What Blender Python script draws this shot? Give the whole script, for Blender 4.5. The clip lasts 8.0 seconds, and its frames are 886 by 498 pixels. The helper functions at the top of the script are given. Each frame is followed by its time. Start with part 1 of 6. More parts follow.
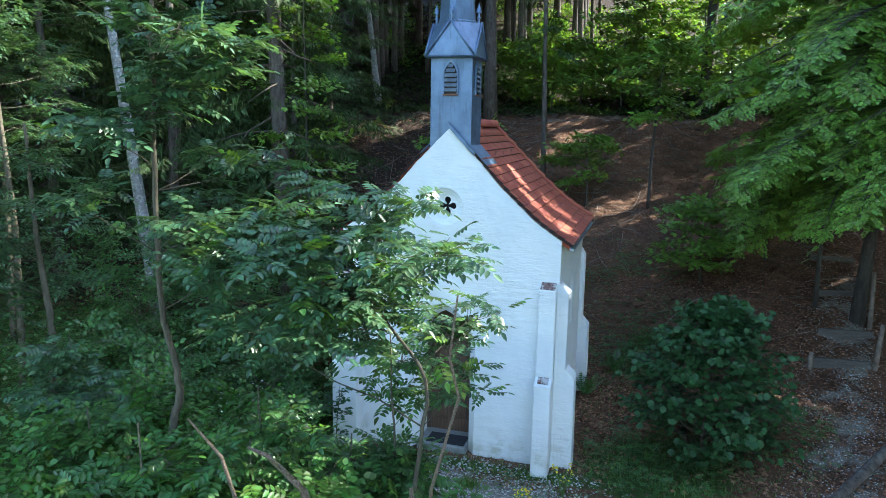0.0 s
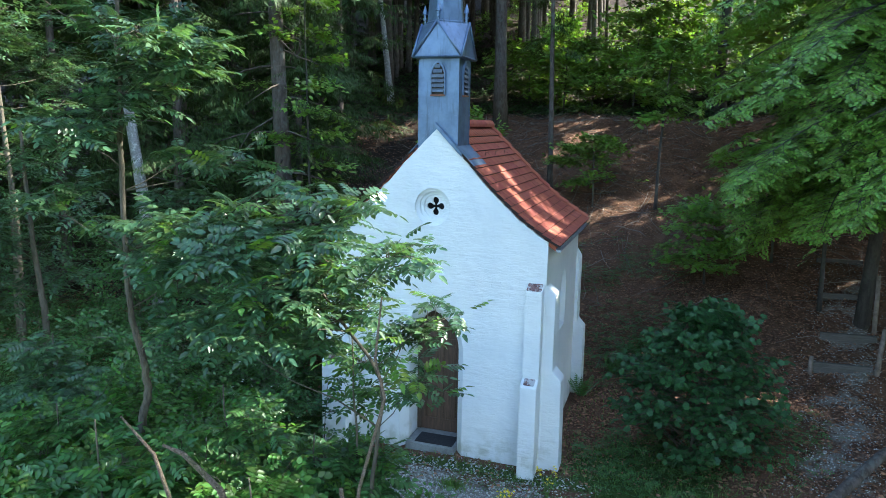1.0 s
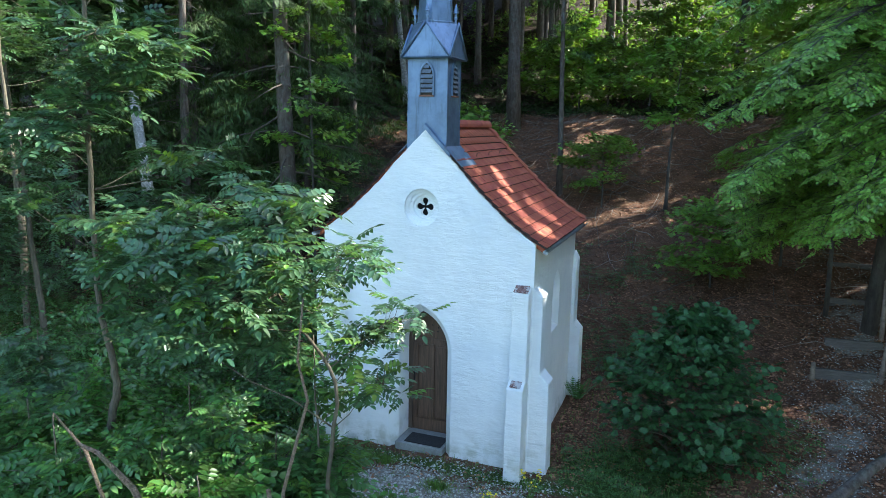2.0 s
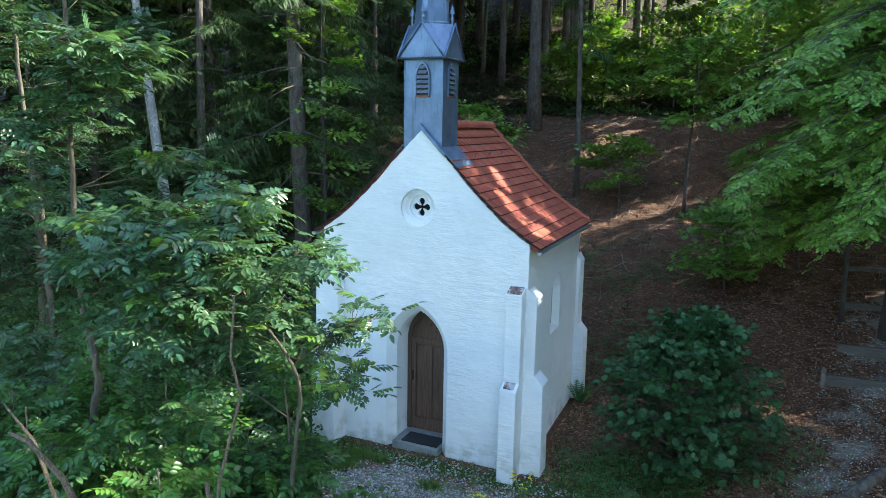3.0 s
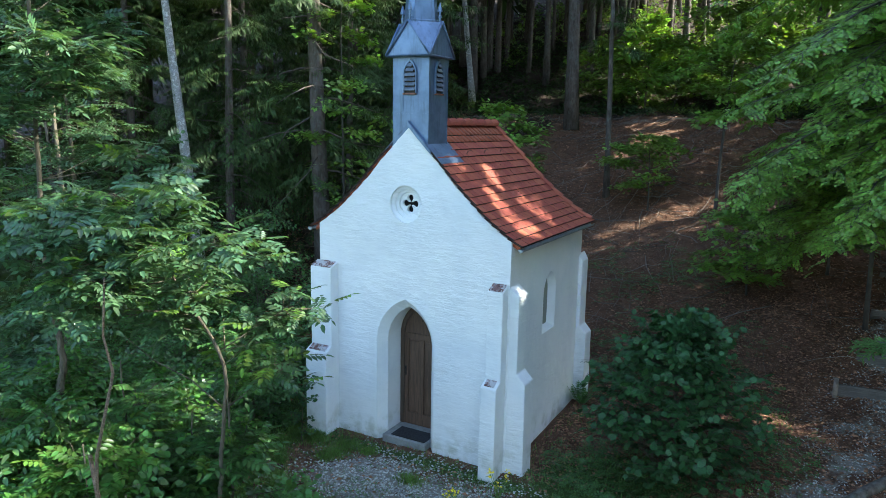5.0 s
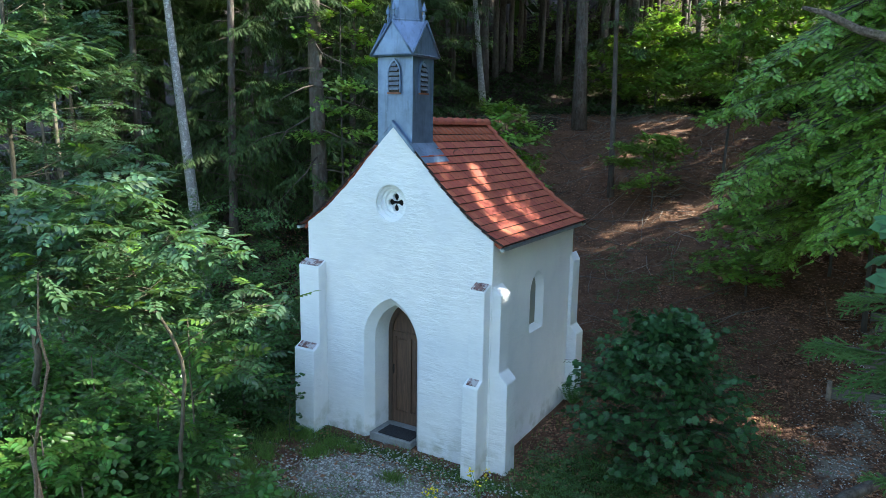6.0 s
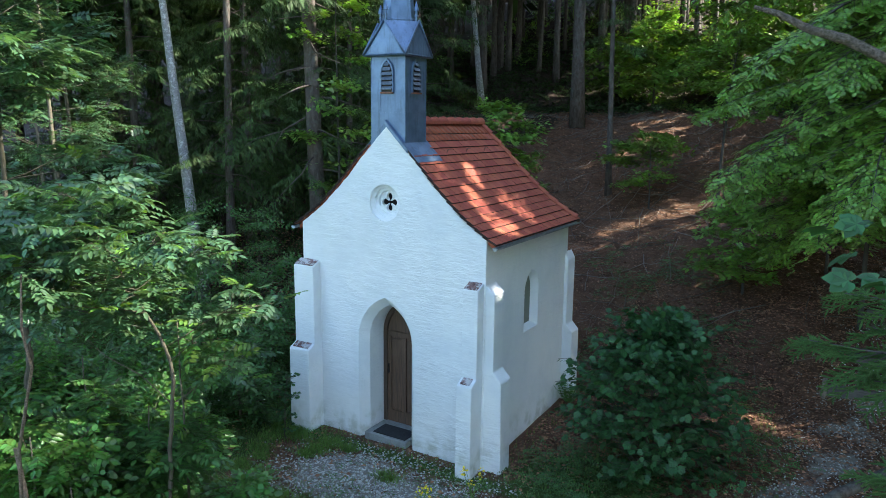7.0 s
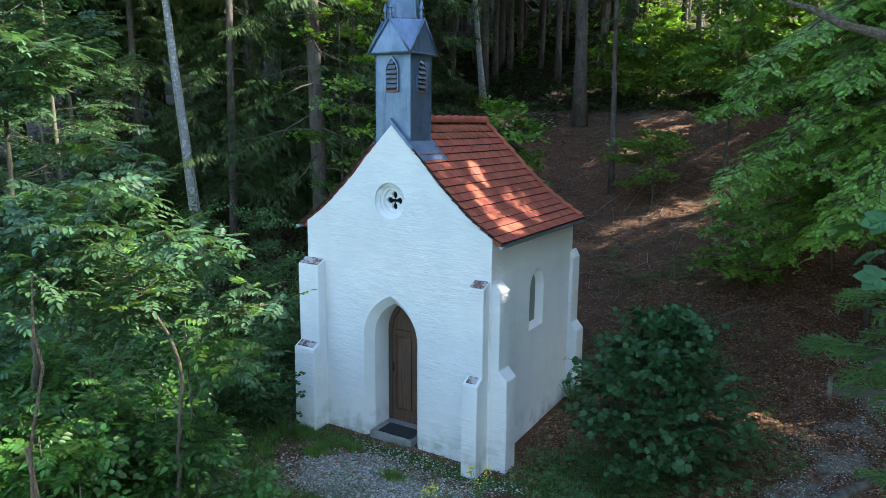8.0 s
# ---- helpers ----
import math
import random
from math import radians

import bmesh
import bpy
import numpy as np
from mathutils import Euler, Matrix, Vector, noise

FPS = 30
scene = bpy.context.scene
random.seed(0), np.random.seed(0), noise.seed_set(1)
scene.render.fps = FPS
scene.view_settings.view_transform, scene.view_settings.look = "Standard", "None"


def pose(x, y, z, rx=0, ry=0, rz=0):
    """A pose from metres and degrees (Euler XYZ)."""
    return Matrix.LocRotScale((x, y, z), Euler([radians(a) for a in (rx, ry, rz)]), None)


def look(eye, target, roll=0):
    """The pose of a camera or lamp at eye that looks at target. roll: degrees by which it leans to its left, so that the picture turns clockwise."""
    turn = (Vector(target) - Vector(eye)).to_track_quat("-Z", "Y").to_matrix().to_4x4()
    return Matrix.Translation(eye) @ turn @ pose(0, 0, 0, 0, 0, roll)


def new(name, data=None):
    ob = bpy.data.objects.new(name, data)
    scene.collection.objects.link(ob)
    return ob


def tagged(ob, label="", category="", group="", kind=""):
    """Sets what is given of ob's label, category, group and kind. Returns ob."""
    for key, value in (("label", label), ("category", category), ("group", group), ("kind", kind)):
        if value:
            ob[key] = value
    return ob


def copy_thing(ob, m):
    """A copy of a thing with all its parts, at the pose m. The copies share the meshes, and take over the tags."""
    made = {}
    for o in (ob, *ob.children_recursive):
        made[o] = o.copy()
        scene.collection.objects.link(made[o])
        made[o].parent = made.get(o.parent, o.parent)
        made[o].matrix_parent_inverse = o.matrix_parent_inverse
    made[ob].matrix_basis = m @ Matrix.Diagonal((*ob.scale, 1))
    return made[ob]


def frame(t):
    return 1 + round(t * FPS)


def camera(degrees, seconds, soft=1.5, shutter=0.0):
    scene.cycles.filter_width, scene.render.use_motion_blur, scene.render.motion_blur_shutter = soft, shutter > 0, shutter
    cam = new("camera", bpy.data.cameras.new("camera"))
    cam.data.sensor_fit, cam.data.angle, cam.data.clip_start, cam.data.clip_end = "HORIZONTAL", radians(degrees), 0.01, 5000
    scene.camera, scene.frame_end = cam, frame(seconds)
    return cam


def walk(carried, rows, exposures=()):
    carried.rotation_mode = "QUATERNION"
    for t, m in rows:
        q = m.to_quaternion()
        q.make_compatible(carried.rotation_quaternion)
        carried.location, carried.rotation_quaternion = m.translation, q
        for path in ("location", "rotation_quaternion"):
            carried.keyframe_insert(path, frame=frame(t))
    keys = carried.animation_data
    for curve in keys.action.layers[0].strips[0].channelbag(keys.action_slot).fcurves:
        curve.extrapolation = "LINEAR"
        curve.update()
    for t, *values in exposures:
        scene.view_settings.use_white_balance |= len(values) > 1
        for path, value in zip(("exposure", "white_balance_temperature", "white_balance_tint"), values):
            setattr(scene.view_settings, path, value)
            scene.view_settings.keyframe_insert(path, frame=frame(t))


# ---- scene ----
cam = camera(65.0, 8.0, soft=0.8)
PATH = [
    (0, (3.255, -11.019, 5.691), (2.686, -9.134, 5.338), 0.9),
    (0.5, (3.534, -10.94, 5.699), (2.934, -9.065, 5.345), 0.9),
    (1, (3.811, -10.838, 5.708), (3.18, -8.973, 5.354), 0.9),
    (1.5, (4.096, -10.719, 5.729), (3.434, -8.866, 5.373), 1.0),
    (3, (4.98, -10.384, 5.741), (4.189, -8.582, 5.385), 1.0),
    (3.5, (5.274, -10.265, 5.729), (4.44, -8.483, 5.373), 1.0),
    (4, (5.57, -10.147, 5.712), (4.693, -8.385, 5.357), 0.9),
    (4.5, (5.86, -10.022, 5.701), (4.944, -8.28, 5.346), 0.9),
    (6, (6.718, -9.589, 5.691), (5.709, -7.9, 5.335), 0.9),
    (6.5, (6.837, -9.523, 5.694), (5.826, -7.835, 5.337), 0.7),
    (7, (6.834, -9.526, 5.699), (5.821, -7.839, 5.34), 0.6),
    (7.5, (6.796, -9.543, 5.696), (5.782, -7.857, 5.335), 0.5),
    (8, (6.758, -9.551, 5.694), (5.744, -7.866, 5.331), 0.5),
]
walk(cam, [(t, look(eye, target, roll)) for t, eye, target, roll in PATH], exposures=[(0.0, 2.58, 5900, 5), (3.5, 2.5, 6000, 5), (8.0, 2.44, 6150, 5)])

# ---- world, sun and exposure ----
TO_SUN = Vector((0.66, 0.46, 0.60)).normalized()
world = bpy.data.worlds.new("sky")
scene.world = world
world.use_nodes = True
wn, wl = world.node_tree.nodes, world.node_tree.links
sky = wn.new("ShaderNodeTexSky")
sky.sky_type = "NISHITA"
sky.sun_disc = False
sky.sun_elevation = math.asin(TO_SUN.z)
sky.sun_rotation = math.atan2(TO_SUN.x, TO_SUN.y)
wl.new(sky.outputs[0], wn["Background"].inputs[0])
wn["Background"].inputs[1].default_value = 0.133
sun = new("sun", bpy.data.lights.new("sun", "SUN"))
sun.data.energy, sun.data.angle, sun.data.color = 4.5, radians(0.6), (1.0, 0.93, 0.80)
sun.matrix_world = look(TO_SUN * 60, (0, 0, 0))


# ---- materials ----
def rgb(c):
    return (*c, 1.0)


class Mat:
    """A node material with a Principled surface."""

    def __init__(self, name, rough=0.7, metal=0.0, spec=0.5):
        self.m = bpy.data.materials.new(name)
        self.m.use_nodes = True
        self.n, self.l = self.m.node_tree.nodes, self.m.node_tree.links
        self.b = self.n["Principled BSDF"]
        self.b.inputs["Roughness"].default_value = rough
        self.b.inputs["Metallic"].default_value = metal
        self.b.inputs["Specular IOR Level"].default_value = spec
        self.co = self.n.new("ShaderNodeTexCoord").outputs["Object"]

    def stretch(self, v):
        n = self.n.new("ShaderNodeMapping")
        n.inputs["Scale"].default_value = v
        self.l.new(self.co, n.inputs[0])
        return n.outputs[0]

    def noise(self, scale, detail=5.0, rough=0.6, co=None, distort=0.0):
        n = self.n.new("ShaderNodeTexNoise")
        n.inputs["Scale"].default_value, n.inputs["Detail"].default_value = scale, detail
        n.inputs["Roughness"].default_value, n.inputs["Distortion"].default_value = rough, distort
        self.l.new(co or self.co, n.inputs["Vector"])
        return n.outputs["Fac"]

    def ramp(self, fac, a, b):
        n = self.n.new("ShaderNodeMapRange")
        n.inputs[1].default_value, n.inputs[2].default_value = a, b
        n.interpolation_type = "SMOOTHSTEP"
        self.l.new(fac, n.inputs[0])
        return n.outputs[0]

    def math(self, op, a, b):
        n = self.n.new("ShaderNodeMath")
        n.operation = op
        for i, v in enumerate((a, b)):
            if isinstance(v, (int, float)):
                n.inputs[i].default_value = v
            else:
                self.l.new(v, n.inputs[i])
        return n.outputs[0]

    def mix(self, fac, a, b):
        n = self.n.new("ShaderNodeMix")
        n.data_type = "RGBA"
        for slot, v in ((0, fac), (6, a), (7, b)):
            if isinstance(v, (int, float)):
                n.inputs[slot].default_value = v
            elif isinstance(v, tuple):
                n.inputs[slot].default_value = rgb(v)
            else:
                self.l.new(v, n.inputs[slot])
        return n.outputs[2]

    def shift(self, color, fac, low=0.7, high=1.3, hue=0.0):
        """Value and hue moved by a random number."""
        n = self.n.new("ShaderNodeHueSaturation")
        self.l.new(self.ramp2(fac, low, high), n.inputs["Value"])
        if hue:
            self.l.new(self.ramp2(fac, 0.5 - hue, 0.5 + hue), n.inputs["Hue"])
        self.l.new(color, n.inputs["Color"])
        return n.outputs[0]

    def ramp2(self, fac, low, high):
        n = self.n.new("ShaderNodeMapRange")
        n.inputs[3].default_value, n.inputs[4].default_value = low, high
        self.l.new(fac, n.inputs[0])
        return n.outputs[0]

    def island(self):
        return self.n.new("ShaderNodeNewGeometry").outputs["Random Per Island"]

    def single(self):
        return self.n.new("ShaderNodeObjectInfo").outputs["Random"]

    def color(self, c):
        self.l.new(c, self.b.inputs["Base Color"])
        return self

    def rough(self, c):
        self.l.new(c, self.b.inputs["Roughness"])
        return self

    def bump(self, height, distance, strength=1.0):
        n = self.n.new("ShaderNodeBump")
        n.inputs["Strength"].default_value, n.inputs["Distance"].default_value = strength, distance
        self.l.new(height, n.inputs["Height"])
        self.l.new(n.outputs[0], self.b.inputs["Normal"])
        return self


def plain(name, c1, c2, scale, rough=0.7, metal=0.0, bump=0.0, bump_scale=None, stretch=None, by=None, spread=(0.8, 1.2), spec=0.5):
    """Two colours mingled at two scales, with relief."""
    k = Mat(name, rough, metal, spec)
    co = k.stretch(stretch) if stretch else None
    f = k.math("ADD", k.math("MULTIPLY", k.noise(scale, co=co), 0.6), k.math("MULTIPLY", k.noise(scale * 7, co=co), 0.4))
    c = k.mix(k.ramp(f, 0.35, 0.65), c1, c2)
    if by:
        c = k.shift(c, k.single() if by == "single" else k.island(), *spread)
    k.color(c)
    k.rough(k.ramp2(k.noise(scale * 2), max(rough - 0.15, 0.02), min(rough + 0.15, 1)))
    if bump:
        k.bump(k.noise(bump_scale or scale * 4, co=co), bump)
    return k.m


def leaf_material(name, c1, c2, shine=0.4, rough=0.45, spread=(0.6, 1.45), hue=0.02, spec=0.6):
    """A thin leaf: gloss above, and light that comes through it."""
    k = Mat(name, rough, 0.0, spec)
    isl = k.island()
    n = k.n.new("ShaderNodeTexWhiteNoise")
    n.noise_dimensions = "1D"
    k.l.new(isl, n.inputs["W"])
    c = k.shift(k.mix(n.outputs["Value"], c1, c2), isl, spread[0], spread[1], hue)
    k.color(c)
    tr = k.n.new("ShaderNodeBsdfTranslucent")
    warm = k.n.new("ShaderNodeMix")
    warm.data_type, warm.blend_type = "RGBA", "MULTIPLY"
    warm.inputs[0].default_value = 1.0
    warm.inputs[7].default_value = (1.5, 1.45, 0.7, 1)
    k.l.new(c, warm.inputs[6])
    k.l.new(warm.outputs[2], tr.inputs[0])
    mx = k.n.new("ShaderNodeMixShader")
    mx.inputs[0].default_value = shine
    k.l.new(k.b.outputs[0], mx.inputs[1])
    k.l.new(tr.outputs[0], mx.inputs[2])
    k.l.new(mx.outputs[0], k.n["Material Output"].inputs[0])
    return k.m


def whitewash():
    k = Mat("whitewashed masonry", 0.85)
    wob = k.n.new("ShaderNodeTexNoise")
    wob.inputs["Scale"].default_value = 2.2
    k.l.new(k.co, wob.inputs["Vector"])
    add = k.n.new("ShaderNodeVectorMath")
    add.operation = "MULTIPLY_ADD"
    add.inputs[1].default_value = (0.05, 0.05, 0.11)
    k.l.new(wob.outputs["Color"], add.inputs[0])
    k.l.new(k.co, add.inputs[2])
    xz = k.n.new("ShaderNodeSeparateXYZ")
    k.l.new(add.outputs[0], xz.inputs[0])
    flat = k.n.new("ShaderNodeCombineXYZ")
    k.l.new(k.math("ADD", xz.outputs[0], xz.outputs[1]), flat.inputs[0])
    k.l.new(xz.outputs[2], flat.inputs[1])
    br = k.n.new("ShaderNodeTexBrick")
    br.inputs["Scale"].default_value = 1.0
    br.inputs["Mortar Size"].default_value = 0.014
    br.inputs["Mortar Smooth"].default_value = 1.0
    br.inputs["Brick Width"].default_value, br.inputs["Row Height"].default_value = 0.30, 0.082
    k.l.new(flat.outputs[0], br.inputs["Vector"])
    wide = k.stretch((3.2, 3.2, 10.0))
    worn = k.ramp(k.noise(0.9, 4), 0.3, 0.75)
    h = k.math("SUBTRACT", k.math("MULTIPLY", k.noise(0.9, 6, 0.6, co=wide, distort=0.35), 1.2), k.math("MULTIPLY", k.math("MULTIPLY", br.outputs["Fac"], worn), 0.14))
    h = k.math("ADD", h, k.math("MULTIPLY", k.noise(1.0, 4, 0.55, co=k.stretch((9.0, 9.0, 27.0)), distort=0.5), 0.45))
    patchy = k.ramp2(k.ramp(k.noise(0.8, 4), 0.35, 0.65), 0.25, 1.0)
    k.bump(k.math("MULTIPLY", h, patchy), 0.026)
    c = k.mix(k.ramp(k.noise(1.3, 6), 0.35, 0.75), (0.78, 0.78, 0.77), (0.70, 0.71, 0.715))
    z = k.n.new("ShaderNodeSeparateXYZ")
    k.l.new(k.co, z.inputs[0])
    splash = k.math("MULTIPLY", k.ramp(z.outputs[2], 0.75, 0.0), k.ramp(k.noise(3.5, 7), 0.42, 0.68))
    c = k.mix(k.math("MULTIPLY", splash, 0.75), c, (0.40, 0.40, 0.31))
    chip = k.ramp(k.noise(6.0, 8, 0.7), 0.70, 0.76)
    c = k.mix(k.math("MULTIPLY", chip, 0.5), c, (0.45, 0.42, 0.38))
    return k.color(c).m


def zinc():
    k = Mat("weathered sheet metal", 0.42, 0.55)
    c = k.mix(k.ramp(k.noise(3.0, 6), 0.3, 0.7), (0.16, 0.225, 0.34), (0.105, 0.15, 0.23))
    streak = k.ramp(k.noise(2.5, 5, co=k.stretch((6, 6, 0.7))), 0.5, 0.75)
    c = k.mix(k.math("MULTIPLY", streak, 0.6), c, (0.06, 0.075, 0.10))
    k.color(c).rough(k.ramp2(k.noise(5.0), 0.32, 0.6))
    return k.bump(k.noise(2.3, 3), 0.02).m


def ground_material():
    k = Mat("forest floor", 0.95, 0.0, 0.2)
    def att(name):
        n = k.n.new("ShaderNodeAttribute")
        n.attribute_name = name
        return n.outputs["Fac"]
    soil = k.mix(k.ramp(k.noise(3.0, 8, 0.7), 0.35, 0.65), (0.085, 0.040, 0.024), (0.165, 0.082, 0.048))
    soil = k.mix(k.ramp(k.noise(28.0, 4), 0.5, 0.7), soil, (0.16, 0.09, 0.05))
    soil = k.mix(k.ramp(k.noise(41.0, 3), 0.60, 0.66), soil, (0.26, 0.20, 0.14))
    moss = k.mix(k.noise(9.0, 6), (0.030, 0.055, 0.012), (0.075, 0.11, 0.025))
    stone = k.mix(k.noise(45.0, 3), (0.13, 0.105, 0.085), (0.34, 0.30, 0.255))
    edge = k.noise(6.0, 7, 0.7)
    def mask(name):
        return k.ramp(k.math("ADD", att(name), k.math("MULTIPLY", k.math("SUBTRACT", edge, 0.5), 1.1)), 0.38, 0.62)
    # Needle litter kept very dark: the wood's shade is in this colour.
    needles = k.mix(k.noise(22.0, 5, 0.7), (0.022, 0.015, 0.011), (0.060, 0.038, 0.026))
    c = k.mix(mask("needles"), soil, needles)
    c = k.mix(mask("green"), c, moss)
    c = k.mix(mask("gravel"), c, stone)
    k.color(c)
    return k.bump(k.math("ADD", k.noise(5.0, 7), k.math("MULTIPLY", k.noise(50.0, 3), 0.4)), 0.07).m


def tile_material():
    k = Mat("terracotta", 0.75, 0.0, 0.35)
    c = k.mix(k.ramp(k.noise(7.0, 6), 0.35, 0.7), (0.36, 0.080, 0.042), (0.26, 0.066, 0.040))
    c = k.shift(c, k.single(), 0.84, 1.14, 0.006)
    c = k.mix(k.math("MULTIPLY", k.ramp(k.noise(2.1, 7, 0.7), 0.55, 0.75), 0.55), c, (0.12, 0.09, 0.07))
    return k.color(c).bump(k.noise(60, 4), 0.004).m


def wood(name, c1, c2, rough=0.6, grain=(30, 30, 2.0)):
    k = Mat(name, rough)
    co = k.stretch(grain)
    f = k.noise(1.0, 6, 0.65, co=co, distort=1.2)
    k.color(k.mix(k.ramp(f, 0.3, 0.7), c1, c2))
    return k.bump(f, 0.004).m


def bark(name, c1, c2, lichen, amount=0.35, scale=6.0, stretch=(1, 1, 0.25)):
    k = Mat(name, 0.95, 0.0, 0.2)
    co = k.stretch(stretch)
    c = k.mix(k.ramp(k.noise(scale * 2, 6, 0.7, co=co), 0.35, 0.65), c1, c2)
    c = k.mix(k.math("MULTIPLY", k.ramp(k.noise(scale, 5, 0.7), 0.5, 0.65), amount), c, lichen)
    return k.color(c).bump(k.noise(scale * 4, 5, 0.7, co=co), 0.03).m


M_WHITE = whitewash()
M_ZINC = zinc()
M_GROUND = ground_material()
M_TILE = tile_material()
M_DOOR = wood("weathered oak door", (0.066, 0.037, 0.023), (0.145, 0.082, 0.050))
M_DOOR_DARK = wood("dark oak frame", (0.05, 0.032, 0.022), (0.10, 0.064, 0.042))
# Edge colour holds the shade of the course seams as well as dirt.
M_TILE_EDGE = plain("dark tile edge with grime and seam shade", (0.020, 0.012, 0.010), (0.045, 0.020, 0.015), 12, 0.9)
M_GUTTER = plain("pale galvanised gutter", (0.42, 0.46, 0.50), (0.28, 0.31, 0.35), 6, 0.4, 0.5)
M_IRON = plain("dark iron", (0.02, 0.02, 0.022), (0.05, 0.04, 0.035), 20, 0.5, 0.8)
M_MAT = plain("black coir mat", (0.012, 0.012, 0.014), (0.035, 0.034, 0.036), 40, 0.95, bump=0.006, bump_scale=300)
M_STONE = plain("worn stone sill", (0.30, 0.30, 0.29), (0.20, 0.195, 0.185), 6, 0.85, bump=0.01)


def coping_material():
    """Old brick under a skin of whitewash that has flaked off in patches."""
    k = Mat("flaking brick coping", 0.88)
    brick = k.mix(k.ramp(k.noise(16.0, 5), 0.35, 0.65), (0.10, 0.045, 0.040), (0.24, 0.135, 0.12))
    c = k.mix(k.ramp(k.noise(9.0, 6, 0.7), 0.46, 0.58), brick, (0.50, 0.47, 0.47))
    return k.color(c).bump(k.noise(18.0, 6, 0.7), 0.03).m


M_CAP = coping_material()
M_GLASS = Mat("dark leaded glass", 0.35, 0.0, 0.5)
M_GLASS.b.inputs["Base Color"].default_value = (0.17, 0.18, 0.135, 1)
M_GLASS = M_GLASS.m
M_VOID = plain("dark interior", (0.006, 0.006, 0.007), (0.012, 0.011, 0.011), 5, 0.9, spec=0.1)
M_DARK = plain("dusty slat", (0.10, 0.12, 0.16), (0.20, 0.24, 0.30), 8, 0.6, 0.3)
M_RUST = plain("rusty sill", (0.25, 0.10, 0.06), (0.14, 0.07, 0.05), 12, 0.8)
M_PEBBLE = plain("gravel stone", (0.37, 0.35, 0.32), (0.56, 0.535, 0.49), 9, 0.85, by="island", spread=(0.45, 1.3))
M_LITTER = plain("dry fallen leaves", (0.31, 0.155, 0.082), (0.19, 0.09, 0.05), 6, 0.8, by="island", spread=(0.4, 1.7))
M_TWIG = plain("dead twig", (0.24, 0.19, 0.155), (0.11, 0.085, 0.068), 9, 0.9, by="island", spread=(0.5, 1.5))
M_DEAD = bark("bleached dead wood", (0.34, 0.25, 0.18), (0.16, 0.11, 0.08), (0.14, 0.15, 0.05), 0.5, 7, (6, 6, 6))
M_BOUGH = bark("mossy dead bough", (0.30, 0.235, 0.19), (0.13, 0.10, 0.082), (0.10, 0.105, 0.035), 0.5, 16, (4, 4, 4))
M_BOARD = wood("grey weathered board", (0.13, 0.115, 0.10), (0.07, 0.06, 0.052), 0.85, (3, 40, 40))
M_SPRUCE_BARK = bark("spruce bark", (0.065, 0.050, 0.042), (0.13, 0.105, 0.092), (0.15, 0.165, 0.14), 0.45)
M_BIRCH_BARK = bark("birch bark", (0.24, 0.225, 0.215), (0.38, 0.36, 0.355), (0.68, 0.67, 0.65), 0.8, 11.0, (1, 1, 2))
M_ASH_BARK = bark("ash bark", (0.14, 0.118, 0.085), (0.085, 0.070, 0.052), (0.12, 0.13, 0.08), 0.4, 10)
M_BEECH_BARK = bark("smooth grey bark", (0.085, 0.075, 0.066), (0.05, 0.044, 0.039), (0.09, 0.095, 0.075), 0.5, 4)
M_ASH = leaf_material("ash leaf", (0.048, 0.100, 0.048), (0.078, 0.140, 0.058), 0.32, 0.32)
# Yellow-green copy of the ash leaf, with sunlight put into its colour.
M_ASH_SUNLIT = leaf_material("ash leaf in sunlit colour", (0.09, 0.18, 0.030), (0.13, 0.22, 0.04), 0.42, 0.4)
M_BEECH = leaf_material("beech leaf", (0.128, 0.235, 0.034), (0.188, 0.30, 0.044), 0.30, 0.36)
M_MAPLE = leaf_material("maple leaf", (0.030, 0.086, 0.027), (0.048, 0.116, 0.033), 0.25, 0.5, (0.6, 1.4), 0.012, 0.4)
M_SHRUB = leaf_material("shrub leaf", (0.054, 0.124, 0.034), (0.084, 0.166, 0.044), 0.36, 0.36)
M_LIME = leaf_material("soft light leaf", (0.060, 0.148, 0.027), (0.088, 0.185, 0.035), 0.38, 0.42)
M_NEEDLE = leaf_material("spruce needles", (0.034, 0.062, 0.021), (0.060, 0.095, 0.028), 0.2, 0.6, spec=0.2)
M_NEEDLE_NEAR = leaf_material("fresh spruce needles", (0.078, 0.140, 0.050), (0.115, 0.190, 0.062), 0.3, 0.55, spec=0.2)
M_GRASS = leaf_material("grass blade", (0.105, 0.19, 0.036), (0.155, 0.245, 0.052), 0.35, 0.5)
M_FLOWER = leaf_material("yellow flower", (0.75, 0.62, 0.03), (0.70, 0.50, 0.02), 0.3, 0.6)
M_BLOSSOM = leaf_material("white blossom", (0.70, 0.70, 0.66), (0.60, 0.60, 0.56), 0.3, 0.6)


# ---- building blocks ----
def tri_mesh(name, V, F):
    """A mesh of triangles from two arrays."""
    V, F = np.asarray(V, np.float32), np.asarray(F, np.int32)
    me = bpy.data.meshes.new(name)
    me.vertices.add(len(V))
    me.vertices.foreach_set("co", V.ravel())
    me.loops.add(F.size)
    me.loops.foreach_set("vertex_index", F.ravel())
    me.polygons.add(len(F))
    me.polygons.foreach_set("loop_start", np.arange(0, F.size, 3, dtype=np.int32))
    me.update(calc_edges=True)
    me.validate()
    return me


def thing(name, label, category, group="", at=None):
    ob = new(name)
    ob.empty_display_size = 0.2
    if at is not None:
        ob.matrix_world = at
    return tagged(ob, label, category, group)


